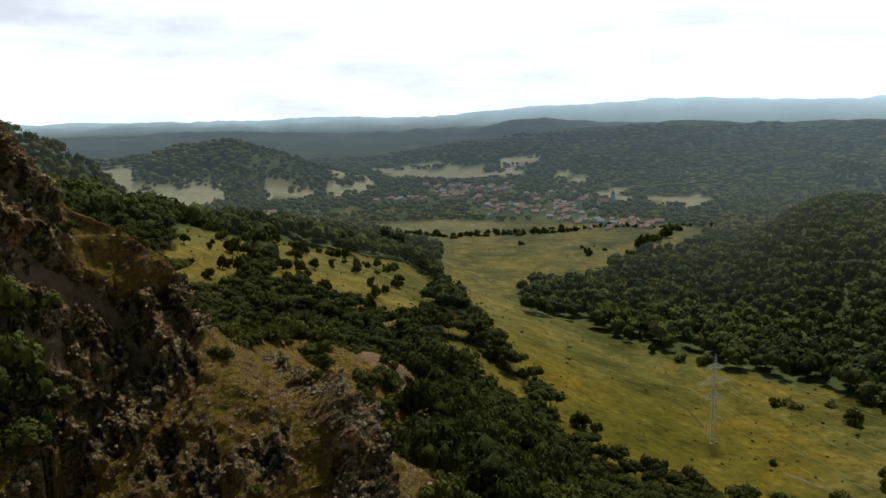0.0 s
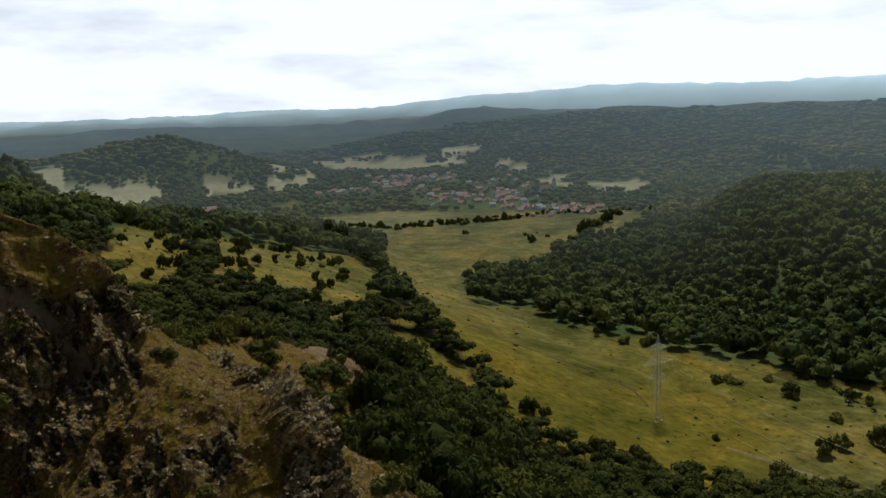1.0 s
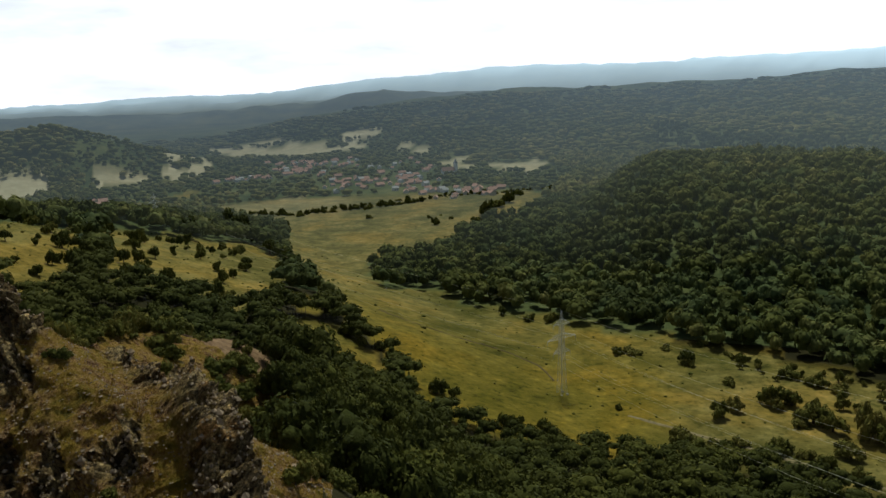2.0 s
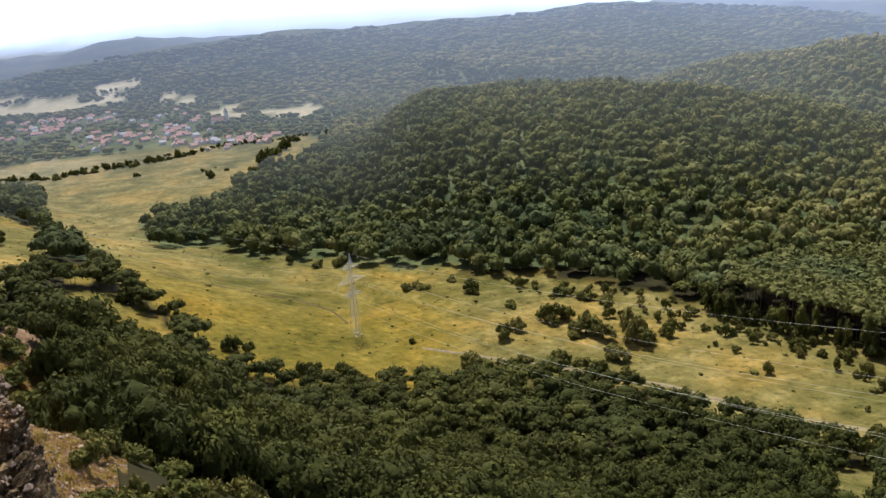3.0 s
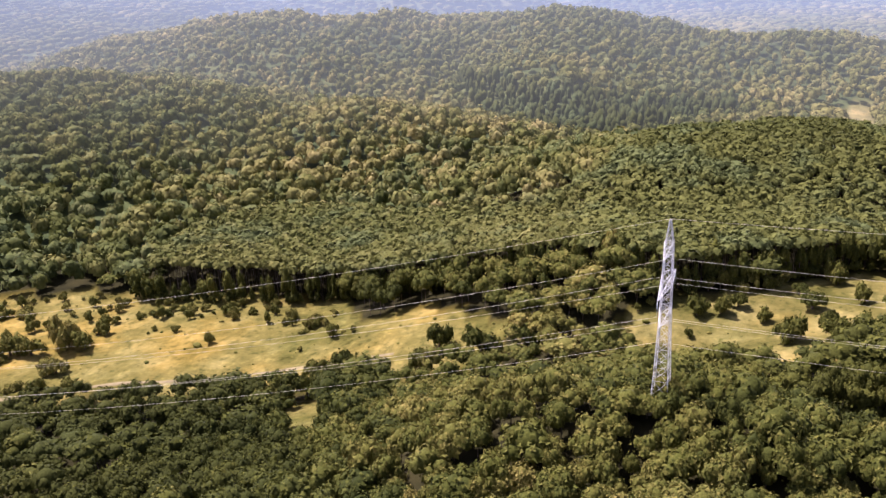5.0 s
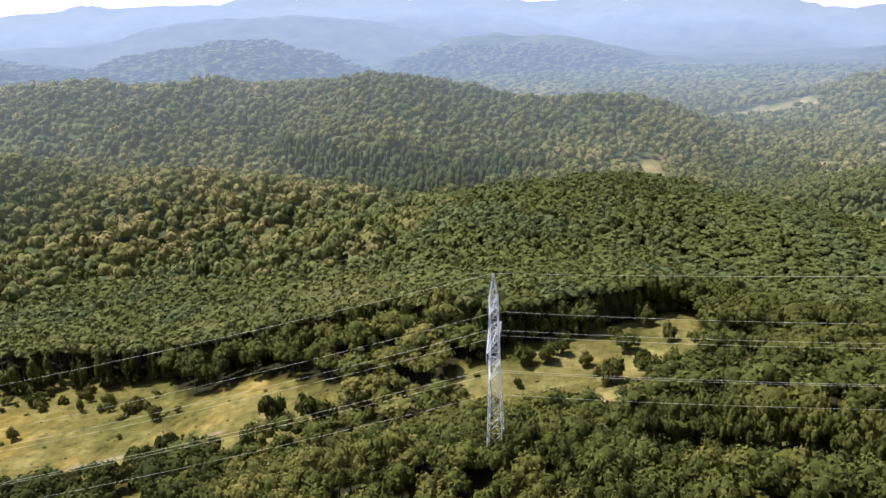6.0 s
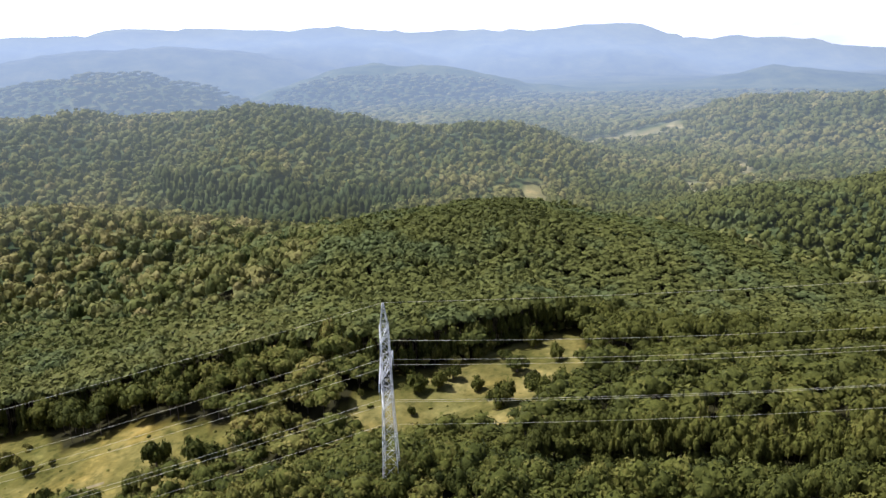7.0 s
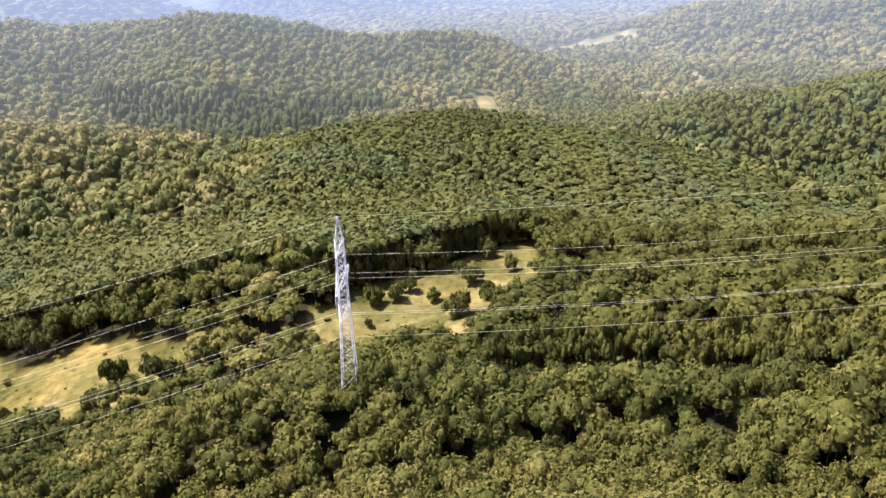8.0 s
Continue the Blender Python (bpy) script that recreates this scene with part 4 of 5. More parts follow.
plant(kinds_of(make_tree, "hedgerow_tree", "full dark green tree in the hedge below the meadow", [(2.0, 1.0, 0.35, 5), (1.8, 1.1, 0.5, 6), (2.2, 0.9, 0.25, 5)]), "trees in the hedge below the meadow", [
    (135, 243, 6.8), (128, 248, 6), (169, 218, 5), (172, 206, 5.6), (177, 192, 6.8), (182, 175, 6.2), (188, 168, 4.8), (195, 160, 6), (200, 149, 6.8), (209, 141, 6),
    (159, 226, 4.8), (147, 226, 5.4), (224, 145, 5), (221, 131, 6.6), (216, 118, 7.6), (243, 105, 5.6), (239, 88, 7), (231, 107, 5), (242, 73, 6)])
plant(kinds_of(make_tree, 'oak_tree', 'dark green round-crowned tree standing alone in grass', [(2.0, 0.9, 0.25, 5), (2.2, 0.9, 0.4, 5), (2.4, 0.8, 0.3, 5)]), "single trees in the valley", [(54, 308, 4.2), (61, 308, 3), (77, 286, 3.6), (82, 286, 3.4), (92, 284, 4.3), (136, 316, 1.8), (128, 481, 3.1), (24, 360, 5.5), (-27, 474, 4.1), (11, 469, 4), (1, 487, 3.5), (196, 368, 5.2), (244, 242, 0.9), (260, 252, 2.2), (263, 247, 2.4), (268, 242, 2.2), (265, 230, 1.3), (271, 219, 3.7), (274, 208, 2.3), (256, 257, 1.4), (270, 227, 1.1)])
plant(kinds_of(make_tree, 'hillside_tree', 'dark broadleaf tree on a grassy hillside', [(2.6, 0.8, 0.15, 4), (2.2, 1.0, 0.3, 5), (2.9, 0.7, 0.2, 4)]), "trees on the hillside pasture", [(-115, 355, 1.6), (-103, 350, 3.4), (-103, 373, 3.3), (-133, 367, 3.3), (-136, 399, 3), (-130, 403, 3), (-123, 428, 1.9), (-81, 411, 3.3), (-77, 428, 3.7), (-72, 448, 2.9), (-71, 417, 2.7), (-75, 574, 3.3), (-65, 470, 1.5), (-51, 541, 2.7), (-27, 482, 3.8), (-77, 555, 2), (-91, 421, 4.6), (-94, 402, 5.5), (-92, 368, 5.4), (-111, 422, 5.2), (-76, 659, 7), (-65, 693, 7.4), (-54, 751, 9), (-42, 734, 8.3), (-29, 694, 6.9), (-17, 645, 5.5), (-8, 514, 3.7), (-85, 657, 6.1)])
HEDGES = [(174, 730, 6.6), (189, 800, 8.1), (210, 846, 9.2), (235, 892, 11), (255, 917, 9.4), (281, 968, 8.5), (147, 849, 2.4), (168, 833, 3), (162, 860, 1.8), (143, 700, 2.3), (133, 688, 3), (148, 692, 2), (85, 875, 4.3), (147, 810, 5.2)]
hedge_rng = np.random.default_rng(3)
for x0, y0, x1, y1, bushes, low, high in ((-56, 968, 10, 926, 22, 2.4, 4.6), (10, 928, 160, 966, 34, 2.6, 5.6), (30, 952, 210, 998, 34, 1.6, 3.6), (200, 1000, 338, 996, 30, 1.6, 3.8), (-10, 900, -4, 860, 6, 3, 5)):
    for q in np.linspace(0, 1, bushes):
        HEDGES.append((x0 + q * (x1 - x0) + hedge_rng.normal(0, 2.5), y0 + q * (y1 - y0) + hedge_rng.normal(0, 3.5), hedge_rng.uniform(low, high)))
plant(kinds_of(make_bush, "hedge_bush", "dark green hedgerow bush at the edge of a field", [(1.3, 0.45, 4), (1.0, 0.55, 5), (1.7, 0.4, 4)]), "bushes along the field hedges", HEDGES)
plant(kinds_of(make_tree, "clearing_tree", "leafy mid-green tree in the grassy clearing", [(2.3, 0.9, 0.35, 5), (2.6, 0.8, 0.5, 5), (2.1, 1.0, 0.25, 5)]), "trees in the clearing", [
    (272, 19, 4.8), (275, 11, 4.4), (281, 6, 3.4), (273, -3, 3.4), (286, -18, 5), (254, -11, 5.8), (262, -23, 4.2), (257, 20, 2), (249, -33, 4.8), (253, -40, 4),
    (310, -27, 4.2), (297, -14, 2.8), (292, -34, 4), (253, -24, 4.9)])
plant(kinds_of(make_tree, "clearing_sapling", "slender light green young tree at the back of the clearing", [(2.9, 0.8, 0.6, 4), (2.5, 0.9, 0.7, 4), (3.3, 0.7, 0.55, 4)]), "young trees at the back of the clearing", [
    (294, 13, 3.2), (293, 5, 3.2), (298, -3, 3), (308, -10, 2.6), (314, -24, 3.6), (291, 17, 2.8), (297, 9, 3), (297, 1, 3), (302, -7, 2.6), (291, 28, 3.4),
    (296, 24, 3.6), (301, 19, 3), (308, 14, 3), (310, 9, 3), (311, 4, 3), (313, -2, 2.8), (288, 33, 3.4), (274, 35, 2.1), (268, 39, 1.7)])
plant(kinds_of(make_bush, 'cliff_shrub', 'dark green shrub rooted among rock and scree', [(1.0, 0.25, 4), (0.8, 0.45, 5), (1.2, 0.6, 4)]), "shrubs on the crag", [(-30, 64, 1.2), (-79, 312, 4.6), (-23, 105, 2), (-18, 114, 2.3), (-38, 320, 6.3), (-17, 60, 1.1), (-21, 96, 1.8), (-24, 98, 1.1), (-17, 106, 2), (-11, 105, 2.2), (-7, 53, 0.9), (-7, 51, 0.7), (-30, 55, 2), (-30, 54, 2), (-28, 51, 1.9), (-28, 56, 0.8), (-31, 57, 1.6), (-28, 61, 0.6), (-9, 124, 1.8), (-21, 66, 0.6), (-27, 67, 0.6), (-27, 51, 1.1), (-12, 48, 0.8), (-21, 53, 0.7), (-30, 55, 2.7), (-30, 54, 3.2), (-30, 58, 1.9), (-28, 52, 1.8), (-29, 51, 2.6), (-31, 57, 2.1), (-28, 56, 1.2)])

shrub_rng = np.random.default_rng(5)
SAPLINGS = []
while len(SAPLINGS) < 95:
    az = shrub_rng.uniform(31, 60)
    edge = float(np.interp(az, [31, 36, 44.7, 56.4, 60], [437, 425, 398, 346, 335]))
    SAPLINGS.append((*spot(az, edge - 4 - shrub_rng.exponential(16)), shrub_rng.uniform(1.3, 3.4)))
plant(kinds_of(make_tree, "sapling", "slender young tree growing along the meadow edge", [(2.6, 0.7, 0.55, 3), (2.2, 0.9, 0.7, 4), (1.9, 0.9, 0.85, 4)]), "young trees along the meadow", SAPLINGS)
PASTURE = []
while len(PASTURE) < 60:
    az, d = shrub_rng.choice([-15.8, -11, -9, -4.5]) + shrub_rng.normal(0, 1.1), shrub_rng.uniform(360, 620)
    if cover(*spot(az, d))[0]:
        PASTURE.append((*spot(az, d), shrub_rng.uniform(1.6, 4.4)))
plant(kinds_of(make_tree, "pasture_tree", "mid-green tree scattered over a sunlit hillside pasture", [(2.5, 0.8, 0.5, 4), (2.0, 1.0, 0.65, 5), (3.0, 0.7, 0.4, 4)]), "trees scattered over the pasture", PASTURE)
SHOULDER = []
while len(SHOULDER) < 95:
    az, d = shrub_rng.uniform(-17, 0), shrub_rng.uniform(84, 134)
    SHOULDER.append((*spot(az, d), shrub_rng.uniform(0.9, 2.8)))
while len(SHOULDER) < 135:
    az, d = shrub_rng.uniform(-1, 11), shrub_rng.uniform(46, 66)
    SHOULDER.append((*spot(az, d), shrub_rng.uniform(0.9, 1.7)))
plant_more = kinds_of(make_bush, "hill_shrub", "scrubby green shrub on a dry ochre slope", [(1.1, 0.6, 4), (0.9, 0.4, 5), (1.3, 0.75, 4)])
plant(plant_more, "shrubs on the dry shoulder", SHOULDER)


def strew(name, x, y, size, template, material, label, category, flat=1.0, sink=0.2, over=None):
    """Many small pieces of one kind in one mesh, lying on the ground."""
    z = terrain(x, y) if over is None else over
    v, f = template
    r = size * np.exp(rng.normal(0, 0.4, len(x)))
    turn = rng.uniform(0, 2 * np.pi, len(x))
    c, s_ = np.cos(turn)[:, None], np.sin(turn)[:, None]
    wob = rng.uniform(0.75, 1.25, (len(x), len(v)))
    px = (v[None, :, 0] * c - v[None, :, 1] * s_) * r[:, None] * wob + x[:, None]
    py = (v[None, :, 0] * s_ + v[None, :, 1] * c) * r[:, None] * wob + y[:, None]
    pz = (v[None, :, 2] * wob * flat + 1 * flat - sink) * r[:, None] + z[:, None]
    q = (f[None] + (np.arange(len(x)) * len(v))[:, None, None]).reshape(-1, f.shape[1])
    ob = link_mesh(name, np.stack([px, py, pz], -1).reshape(-1, 3), q, material)
    set_attribute(ob, "tint", np.repeat(rng.uniform(0.1, 0.9, len(x)), len(v)))
    return tagged(ob, label, category, kind="stuff")


BALL = icosphere(1)
soft = np.where((CRAG_ROCK < 0.5) & (np.hypot(CRAG_SKIN[:, 0], CRAG_SKIN[:, 1]) < 76))[0]
pick = CRAG_SKIN[rng.choice(soft, 7000)]
CHIP = (np.array([(1, 0.1, 0), (-0.9, 0.2, 0.1), (0.1, 0.9, -0.1), (-0.1, -1, 0), (0.2, 0.1, 0.7), (0, 0, -0.8)]), np.array([(0, 2, 4), (2, 1, 4), (1, 3, 4), (3, 0, 4), (2, 0, 5), (1, 2, 5), (3, 1, 5), (0, 3, 5)]))
PALE_ROCK = plain("pale_broken_stone", (0.27, 0.205, 0.135), 0.9, 0.0, 0.75, 1.3)
strew("scree_stones", pick[:, 0], pick[:, 1], 0.085, CHIP, PALE_ROCK, "loose angular brown stones strewn over the scree", "stones", 0.7, 0.4, pick[:, 2])
pick = CRAG_SKIN[rng.choice(np.where((CRAG_ROCK > 0.5) & (np.hypot(CRAG_SKIN[:, 0], CRAG_SKIN[:, 1]) < 80))[0], 10000)]
strew("rock_splinters", pick[:, 0], pick[:, 1], 0.11, CHIP, PALE_ROCK, "pale splintered blocks standing out of the cliff face", "stones", 1.3, 0.9, pick[:, 2])
pick = CRAG_SKIN[rng.choice(np.where(CRAG_ROCK < 0.4)[0], 14000)]
STRAW = plain("dry_grass_tufts", (0.36, 0.235, 0.04), 0.9, 0.0, 0.5, 0.6)
BLADES = (np.array([(0.9 * math.cos(t) * q, 0.9 * math.sin(t) * q, h) for t in (0.2, 1.5, 2.6, 3.9, 5.1) for q, h in ((0.25, -0.8), (0.5, -0.8), (1.0, 0.9))]), np.arange(15).reshape(5, 3))
strew("grass_tussocks", pick[:, 0], pick[:, 1], 0.13, BLADES, STRAW, "ochre tussocks of dry grass on the rocky slope", "grass", 1.0, 0.4, pick[:, 2])
x, y = scatter(9.0, 250, 720, -22, 100, 0.5)
k = cover(x, y)[0] & (rng.uniform(0, 1, len(x)) < np.clip(0.4 + 0.7 * fractal(x, y, 60, 3, 13), 0.05, 0.9))
strew("meadow_scrub", x[k], y[k], 0.55, BALL, LEAF, "low scattered scrub and weeds in the meadow", "scrub", 0.6, 0.3)

SOIL = plain("trodden_earth", (0.085, 0.062, 0.03), 0.95, 0.0, 0.35, 0.4)
PALE_SOIL = plain("pale_dry_track", (0.19, 0.155, 0.08), 0.95, 0.0, 0.3, 0.4)


def track(name, points, width, material, label):
    """A worn track draped over the meadow, slightly proud at the middle."""
    p = np.array([spot(a, d) for a, d in points])
    t = np.linspace(0, len(p) - 1, 24 * (len(p) - 1) + 1)
    x, y = np.interp(t, np.arange(len(p)), p[:, 0]), np.interp(t, np.arange(len(p)), p[:, 1])
    x, y = x + fractal(x, y, 30, 2, 17) * 2.0, y + fractal(x, y, 30, 2, 19) * 2.0
    tx, ty = np.gradient(x), np.gradient(y)
    q = np.hypot(tx, ty)
    wide = width * (1 + 0.5 * fractal(x, y, 12, 2, 23))
    rows = []
    for k, lift in ((-0.5, -0.1), (-0.2, 0.22), (0.2, 0.22), (0.5, -0.1)):
        u, v = x - ty / q * wide * k, y + tx / q * wide * k
        rows.append(np.stack([u, v, terrain(u, v) + lift], -1))
    v = np.stack(rows, 1).reshape(-1, 3)
    i, j = np.meshgrid(np.arange(len(x) - 1), np.arange(3), indexing="ij")
    f = np.stack([i * 4 + j, i * 4 + j + 1, i * 4 + j + 5, i * 4 + j + 4], -1).reshape(-1, 4)
    tagged(link_mesh(name, v, f, material, True), label, "track", kind="structure")


track("footpath", [(6.0, 440), (6.7, 434), (10.3, 420), (15.2, 409), (17.4, 395), (18.6, 372)], 1.7, SOIL, "narrow dark earth path worn across the meadow")
track("field_track", [(24, 338), (33.1, 316), (40.6, 303), (49.3, 287), (57, 276), (63, 268)], 2.6, PALE_SOIL, "pale dusty field track along the meadow")


# ---- village ----
def quad_box(bm, x0, x1, y0, y1, z0, z1):
    v = [bm.verts.new(p) for p in ((x0, y0, z0), (x1, y0, z0), (x1, y1, z0), (x0, y1, z0), (x0, y0, z1), (x1, y0, z1), (x1, y1, z1), (x0, y1, z1))]
    for f in ((0, 3, 2, 1), (4, 5, 6, 7), (0, 1, 5, 4), (1, 2, 6, 5), (2, 3, 7, 6), (3, 0, 4, 7)):
        bm.faces.new([v[k] for k in f])


def make_house(name, w, d, h, rise, walls, tiles, label):
    """A gabled house: plastered walls with gables, two roof slopes with eaves, a chimney, and windows."""
    top = new(name)
    bm = bmesh.new()
    quad_box(bm, -w / 2, w / 2, -d / 2, d / 2, -1.0, h)
    for sx in (-w / 2, w / 2):
        v = [bm.verts.new(p) for p in ((sx, -d / 2, h), (sx, d / 2, h), (sx, 0, h + rise))]
        bm.faces.new(v if sx > 0 else v[::-1])
    part("wall", bm, walls, top)
    bm = bmesh.new()
    o, t = 0.5, 0.25
    drop = rise * o / (d / 2)
    for sy in (-1, 1):
        e = [(-w / 2 - o, sy * (d / 2 + o), h - drop), (w / 2 + o, sy * (d / 2 + o), h - drop), (w / 2 + o, 0, h + rise), (-w / 2 - o, 0, h + rise)]
        lo = [bm.verts.new(p) for p in e]
        hi = [bm.verts.new((p[0], p[1], p[2] + t)) for p in e]
        bm.faces.new(hi if sy < 0 else hi[::-1])
        bm.faces.new(lo[::-1] if sy < 0 else lo)
        for k in range(4):
            bm.faces.new((lo[k], lo[(k + 1) % 4], hi[(k + 1) % 4], hi[k]))
    bmesh.ops.recalc_face_normals(bm, faces=bm.faces)
    part("roof", bm, tiles, top)
    bm = bmesh.new()
    quad_box(bm, w * 0.2, w * 0.2 + 0.7, 0.3, 1.0, h + rise * 0.4, h + rise + 0.9)
    part("chimney", bm, CHIMNEY, top)
    for k in range(3):
        bm = bmesh.new()
        x0 = -w / 2 + w * (0.16 + 0.27 * k)
        quad_box(bm, x0, x0 + 1.1, -d / 2 - 0.06, -d / 2 + 0.1, 1.0, 2.5)
        part("window", bm, PANE, top)
    return tagged(top, label, "house")


CHIMNEY = plain("chimney_brick", (0.30, 0.16, 0.11), far=True)
PANE = plain("window_glass", (0.05, 0.06, 0.07), 0.15, far=True)
WALL_B, WALL_C = plain("ochre_plaster", (0.42, 0.35, 0.26), 0.85, far=True), plain("white_wash", (0.7, 0.69, 0.66), 0.85, far=True)
TILE_B, SHEET = plain("weathered_tiles", (0.36, 0.22, 0.17), 0.85, far=True), plain("roofing_sheet", (0.36, 0.36, 0.36), 0.6, far=True)
HOUSES = [
    make_house("house", 11, 8, 3.2, 3.0, WALL, TILE, "cream plastered village house with a red tile roof"),
    make_house("house", 9, 7, 3.0, 2.6, WALL_C, TILE_B, "whitewashed village house with a weathered tile roof"),
    make_house("house", 13, 8, 3.4, 3.0, WALL_B, TILE, "ochre plastered farmhouse with a red tile roof"),
    make_house("house", 10, 8, 4.8, 2.6, WALL_C, SHEET, "white two-storey house with a grey sheet roof"),
]
house_rng = np.random.default_rng(21)
SITES = []
for az, d, da, dd, count in ((0.9, 1400, 1.9, 90, 40), (3.6, 1440, 1.7, 60, 20), (-2.6, 1300, 1.7, 22, 18), (4.2, 1190, 2.4, 60, 24), (8.8, 1200, 1.5, 110, 36), (10.5, 1060, 1.7, 40, 14), (13.5, 1045, 1.5, 30, 14), (-12.5, 1150, 1.5, 40, 6), (7.0, 1330, 2.0, 70, 10)):
    for k in range(count):
        SITES.append((az + house_rng.normal(0, 0.62) * da, d + house_rng.normal(0, 0.75) * dd))
for k, (az, d) in enumerate(SITES):
    hx, hy = spot(az, d)
    m = pose(hx, hy, float(terrain(hx, hy)), 0, 0, house_rng.choice([0, 90]) + 20 + house_rng.uniform(-25, 25) - az) @ Matrix.Scale(house_rng.uniform(0.68, 0.95), 4)
    kind = HOUSES[int(house_rng.choice([0, 0, 1, 2, 2, 3]))]
    if "used" not in kind:
        kind["used"] = 1
        kind.matrix_basis = m
    else:
        kind = copy_thing(kind, Matrix.Identity(4))
        kind.matrix_basis = m
    tagged(kind, group="houses of the village")
hxy = np.array([spot(a, d) for a, d in SITES])
gap = np.full(len(VX), 1e9)
for hx, hy in hxy:
    u = np.array((hx, hy)) / math.hypot(hx, hy)
    along, side = (VX - hx) * u[0] + (VY - hy) * u[1], np.abs((VX - hx) * u[1] - (VY - hy) * u[0])
    gap = np.where((along > -45) & (along < 10), np.minimum(gap, side), gap)
k = gap > 11.0
woods("village_trees", VX[k], VY[k], 6.2, 7.5, T_VAST, LEAF_FAR, "garden and orchard trees between the village houses", 0.05, 0.15)


def make_church():
    top = make_house("church", 20, 9, 7, 5, WALL_C, TILE_B, "white village church with a square tower")
    bm = bmesh.new()
    quad_box(bm, 10, 15, -2.5, 2.5, -1, 17)
    tower = part("tower", bm, WALL_C, top)
    bm = bmesh.new()
    bmesh.ops.create_cone(bm, segments=4, radius1=4.2, radius2=0.1, depth=7, cap_ends=True, matrix=Matrix.Translation((12.5, 0, 20.5)) @ Matrix.Rotation(radians(45), 4, "Z"))
    part("spire", bm, SHEET, tower)
    return tagged(top, "white village church with a square tower", "church")


church = make_church()
cx, cy = spot(11.3, 1235)
church.matrix_basis = pose(cx, cy, float(terrain(cx, cy)), 0, 0, 10)


# ---- power line ----
TOWER = [(0.0, 1.75), (7.0, 1.45), (13.0, 1.22), (18.0, 1.05), (22.5, 0.95), (27.0, 0.88), (31.0, 0.82), (35.0, 0.72), (40.0, 0.10)]
ARMS = [(20.2, 5.0), (26.9, 8.4), (33.5, 4.9)]
STRING = 3.1


def half_width(z):
    return float(np.interp(z, [a for a, b in TOWER], [b for a, b in TOWER]))


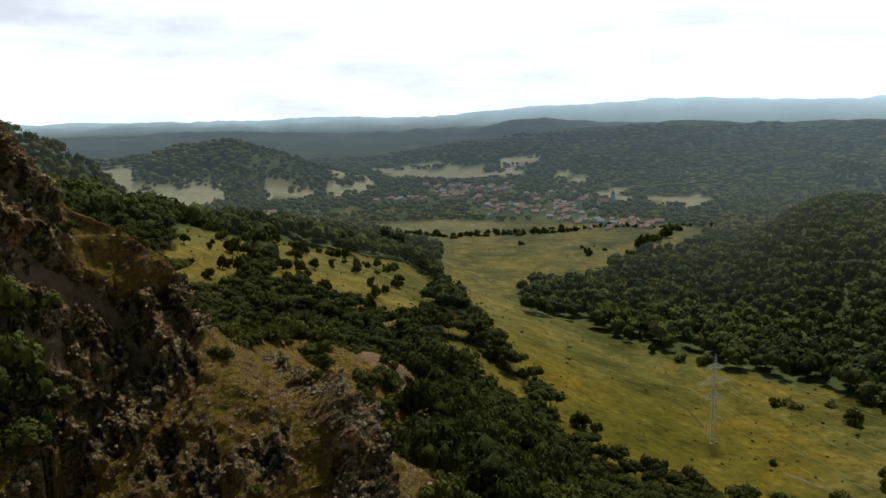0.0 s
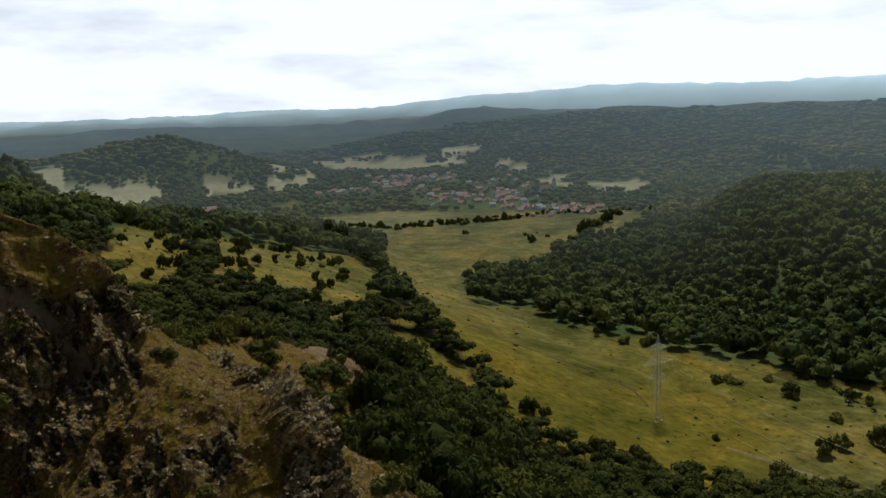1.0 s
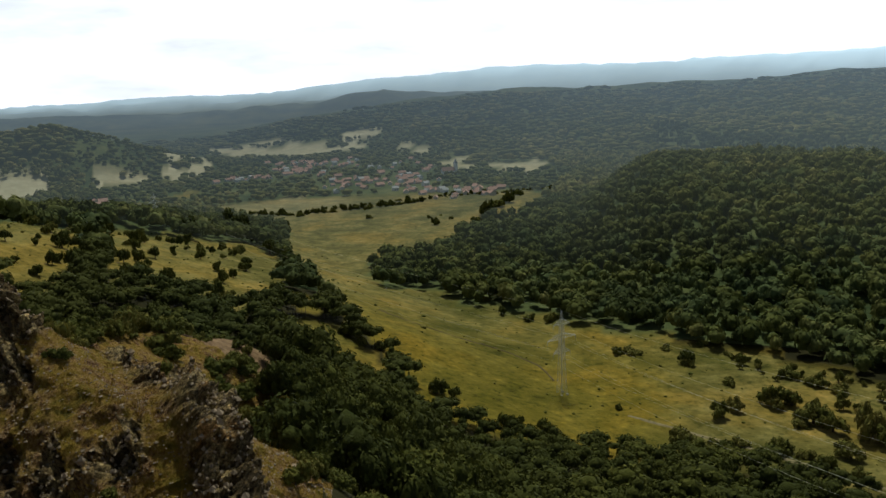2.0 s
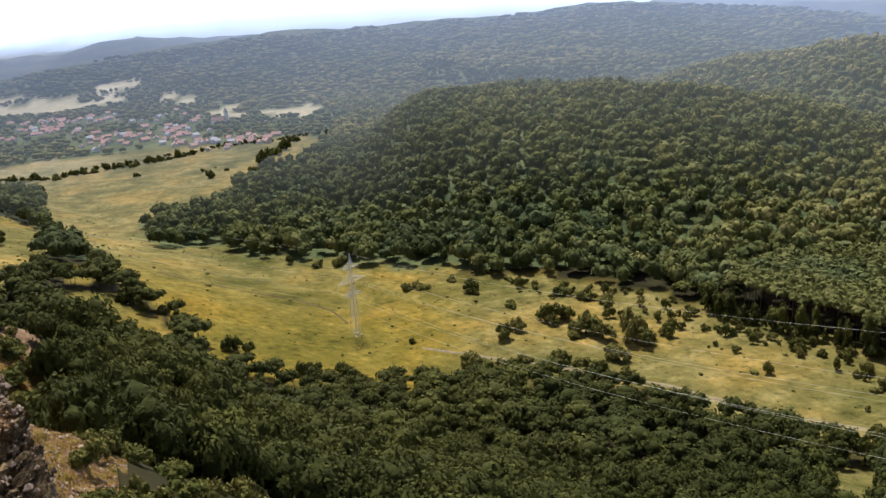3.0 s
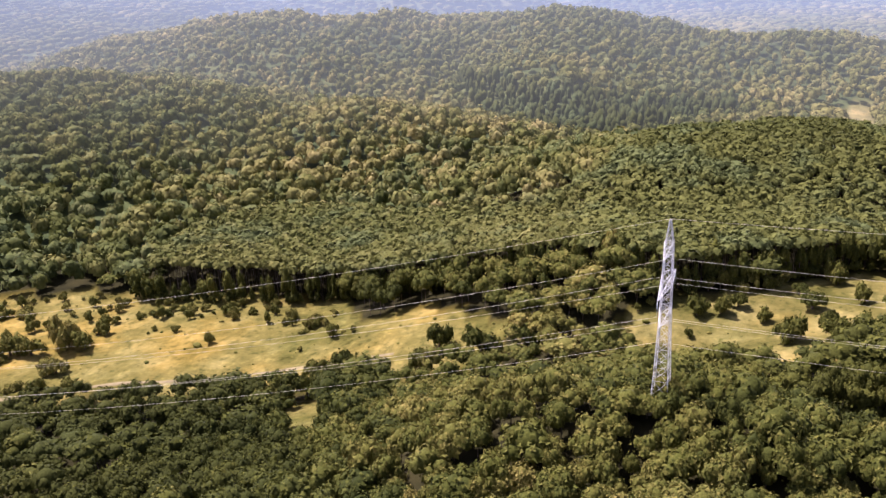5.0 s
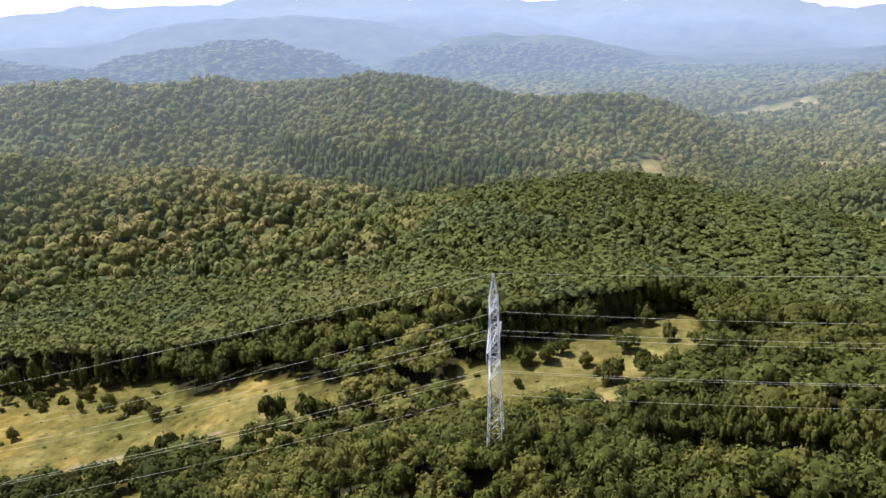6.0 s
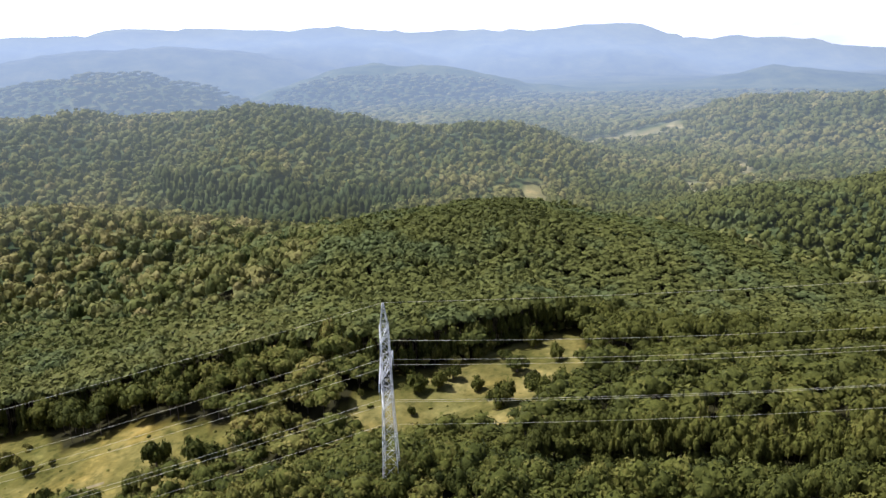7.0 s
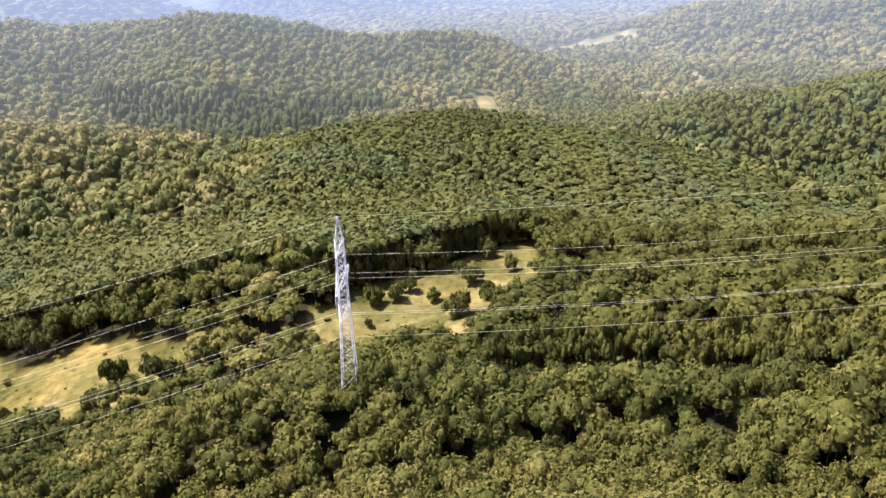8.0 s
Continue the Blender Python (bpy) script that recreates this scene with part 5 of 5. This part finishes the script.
def make_pylon():
    """A slender double-circuit lattice tower 40 m high; its arms lie along x."""
    top = new("lattice_pylon")
    for sx, sy in ((1, 1), (1, -1), (-1, -1), (-1, 1)):
        bm = bmesh.new()
        rings = [[bm.verts.new((sx * w + math.cos(t) * 0.075, sy * w + math.sin(t) * 0.075, z)) for t in (0, 1.57, 3.14, 4.71)] for z, w in TOWER]
        for lo, hi in zip(rings, rings[1:]):
            for k in range(4):
                bm.faces.new((lo[k], lo[(k + 1) % 4], hi[(k + 1) % 4], hi[k]))
        leg = part("leg", bm, STEEL, top)
        bm = bmesh.new()
        quad_box(bm, sx * 1.75 - 0.45, sx * 1.75 + 0.45, sy * 1.75 - 0.45, sy * 1.75 + 0.45, -1.5, 0.35)
        part("footing", bm, CONCRETE, leg, "grey concrete footing")
    levels = [0]
    while levels[-1] < 39:
        levels.append(min(39.5, levels[-1] + max(1.7, half_width(levels[-1]) * 2.0)))
    corners = ((1, 1), (1, -1), (-1, -1), (-1, 1))
    for k in range(4):
        bm = bmesh.new()
        (ax, ay), (bx, by) = corners[k], corners[(k + 1) % 4]
        for z0, z1 in zip(levels, levels[1:]):
            w0, w1 = half_width(z0), half_width(z1)
            limb(bm, (ax * w0, ay * w0, z0), (bx * w1, by * w1, z1), 0.035, 0.035, 4)
            limb(bm, (bx * w0, by * w0, z0), (ax * w1, ay * w1, z1), 0.035, 0.035, 4)
            limb(bm, (ax * w1, ay * w1, z1), (bx * w1, by * w1, z1), 0.03, 0.03, 4)
        part("bracing", bm, STEEL, top)
    for z, reach in ARMS:
        for s in (-1, 1):
            bm = bmesh.new()
            w = half_width(z)
            tip = Vector((s * reach, 0, z))
            for y in (-w, w):
                limb(bm, (s * w, y, z), tip, 0.09, 0.06, 4)
                limb(bm, (s * w, y, z + 2.2), tip, 0.09, 0.06, 4)
                for f in (0.25, 0.5, 0.75):
                    lo = Vector((s * w, y, z)).lerp(tip, f)
                    hi = Vector((s * w, y, z + 2.2)).lerp(tip, f - 0.18)
                    limb(bm, lo, hi, 0.045, 0.045, 4)
            for f in (0.2, 0.4, 0.6, 0.8):
                limb(bm, Vector((s * w, -w, z)).lerp(tip, f), Vector((s * w, w, z)).lerp(tip, f), 0.045, 0.045, 4)
            arm = part("crossarm", bm, STEEL, top)
            bm = bmesh.new()
            limb(bm, tip, tip - Vector((0, 0, STRING)), 0.03, 0.03, 6)
            for q in range(9):
                bmesh.ops.create_cone(bm, segments=8, radius1=0.14, radius2=0.06, depth=0.1, cap_ends=True, matrix=Matrix.Translation(tip - Vector((0, 0, 0.25 + q * 0.15))))
            part("insulator", bm, GLASS, arm, "string of grey-green glass insulator discs")
    return tagged(top, "tall galvanised steel lattice pylon with three pairs of crossarms", "pylon", group="pylons of the power line")


pylon = make_pylon()
FEET = [(-255, 790, 0.62), (*spot(19.2, 355), 1.0), (*spot(83.76, 148), 1.0), (177, -303, 1.0)]
TOWERS = []
for k, (px, py, scale) in enumerate(FEET):
    if k == 0:
        px, py = spot(-8.8, 690)
    pz = float(terrain(px, py))
    if k == 2:
        pz = 61.7
    if k == 3:
        pz = 73.0
    m = pose(px, py, pz, 0, 0, (35, 22, -4, -4)[k])
    if k == 0:
        pylon.matrix_basis = m @ Matrix.Scale(scale, 4)
    else:
        copy_thing(pylon, m @ Matrix.Scale(1 / FEET[0][2], 4))
    TOWERS.append(m @ Matrix.Scale(scale, 4))


def hang_wire(a, b, sag, name, label):
    """A wire between two points, hanging in a shallow bow."""
    bm = bmesh.new()
    pts = [a.lerp(b, t / 40) - Vector((0, 0, 4 * sag * (t / 40) * (1 - t / 40))) for t in range(41)]
    r = 0.021
    rings = []
    for p in pts:
        rings.append([bm.verts.new(p + Vector((math.cos(t) * r, 0, math.sin(t) * r))) for t in (0, 1.57, 3.14, 4.71)])
    for q, w in zip(rings, rings[1:]):
        for k in range(4):
            bm.faces.new((q[k], q[(k + 1) % 4], w[(k + 1) % 4], w[k]))
    me = bpy.data.meshes.new(name)
    bm.to_mesh(me)
    bm.free()
    me.materials.append(WIRE)
    tagged(new(name, me), label, "cable", group="wires of the power line")


for ma, mb in zip(TOWERS, TOWERS[1:]):
    for p in [Vector((s * r, 0, z - STRING)) for z, r in ARMS for s in (-1, 1)]:
        hang_wire(ma @ p, mb @ p, 8.0, "conductor", "thin bare aluminium conductor slung between lattice pylons")
    hang_wire(ma @ Vector((0, 0, 40)), mb @ Vector((0, 0, 40)), 5.5, "earth_wire", "thin earth wire strung between the pylon peaks")
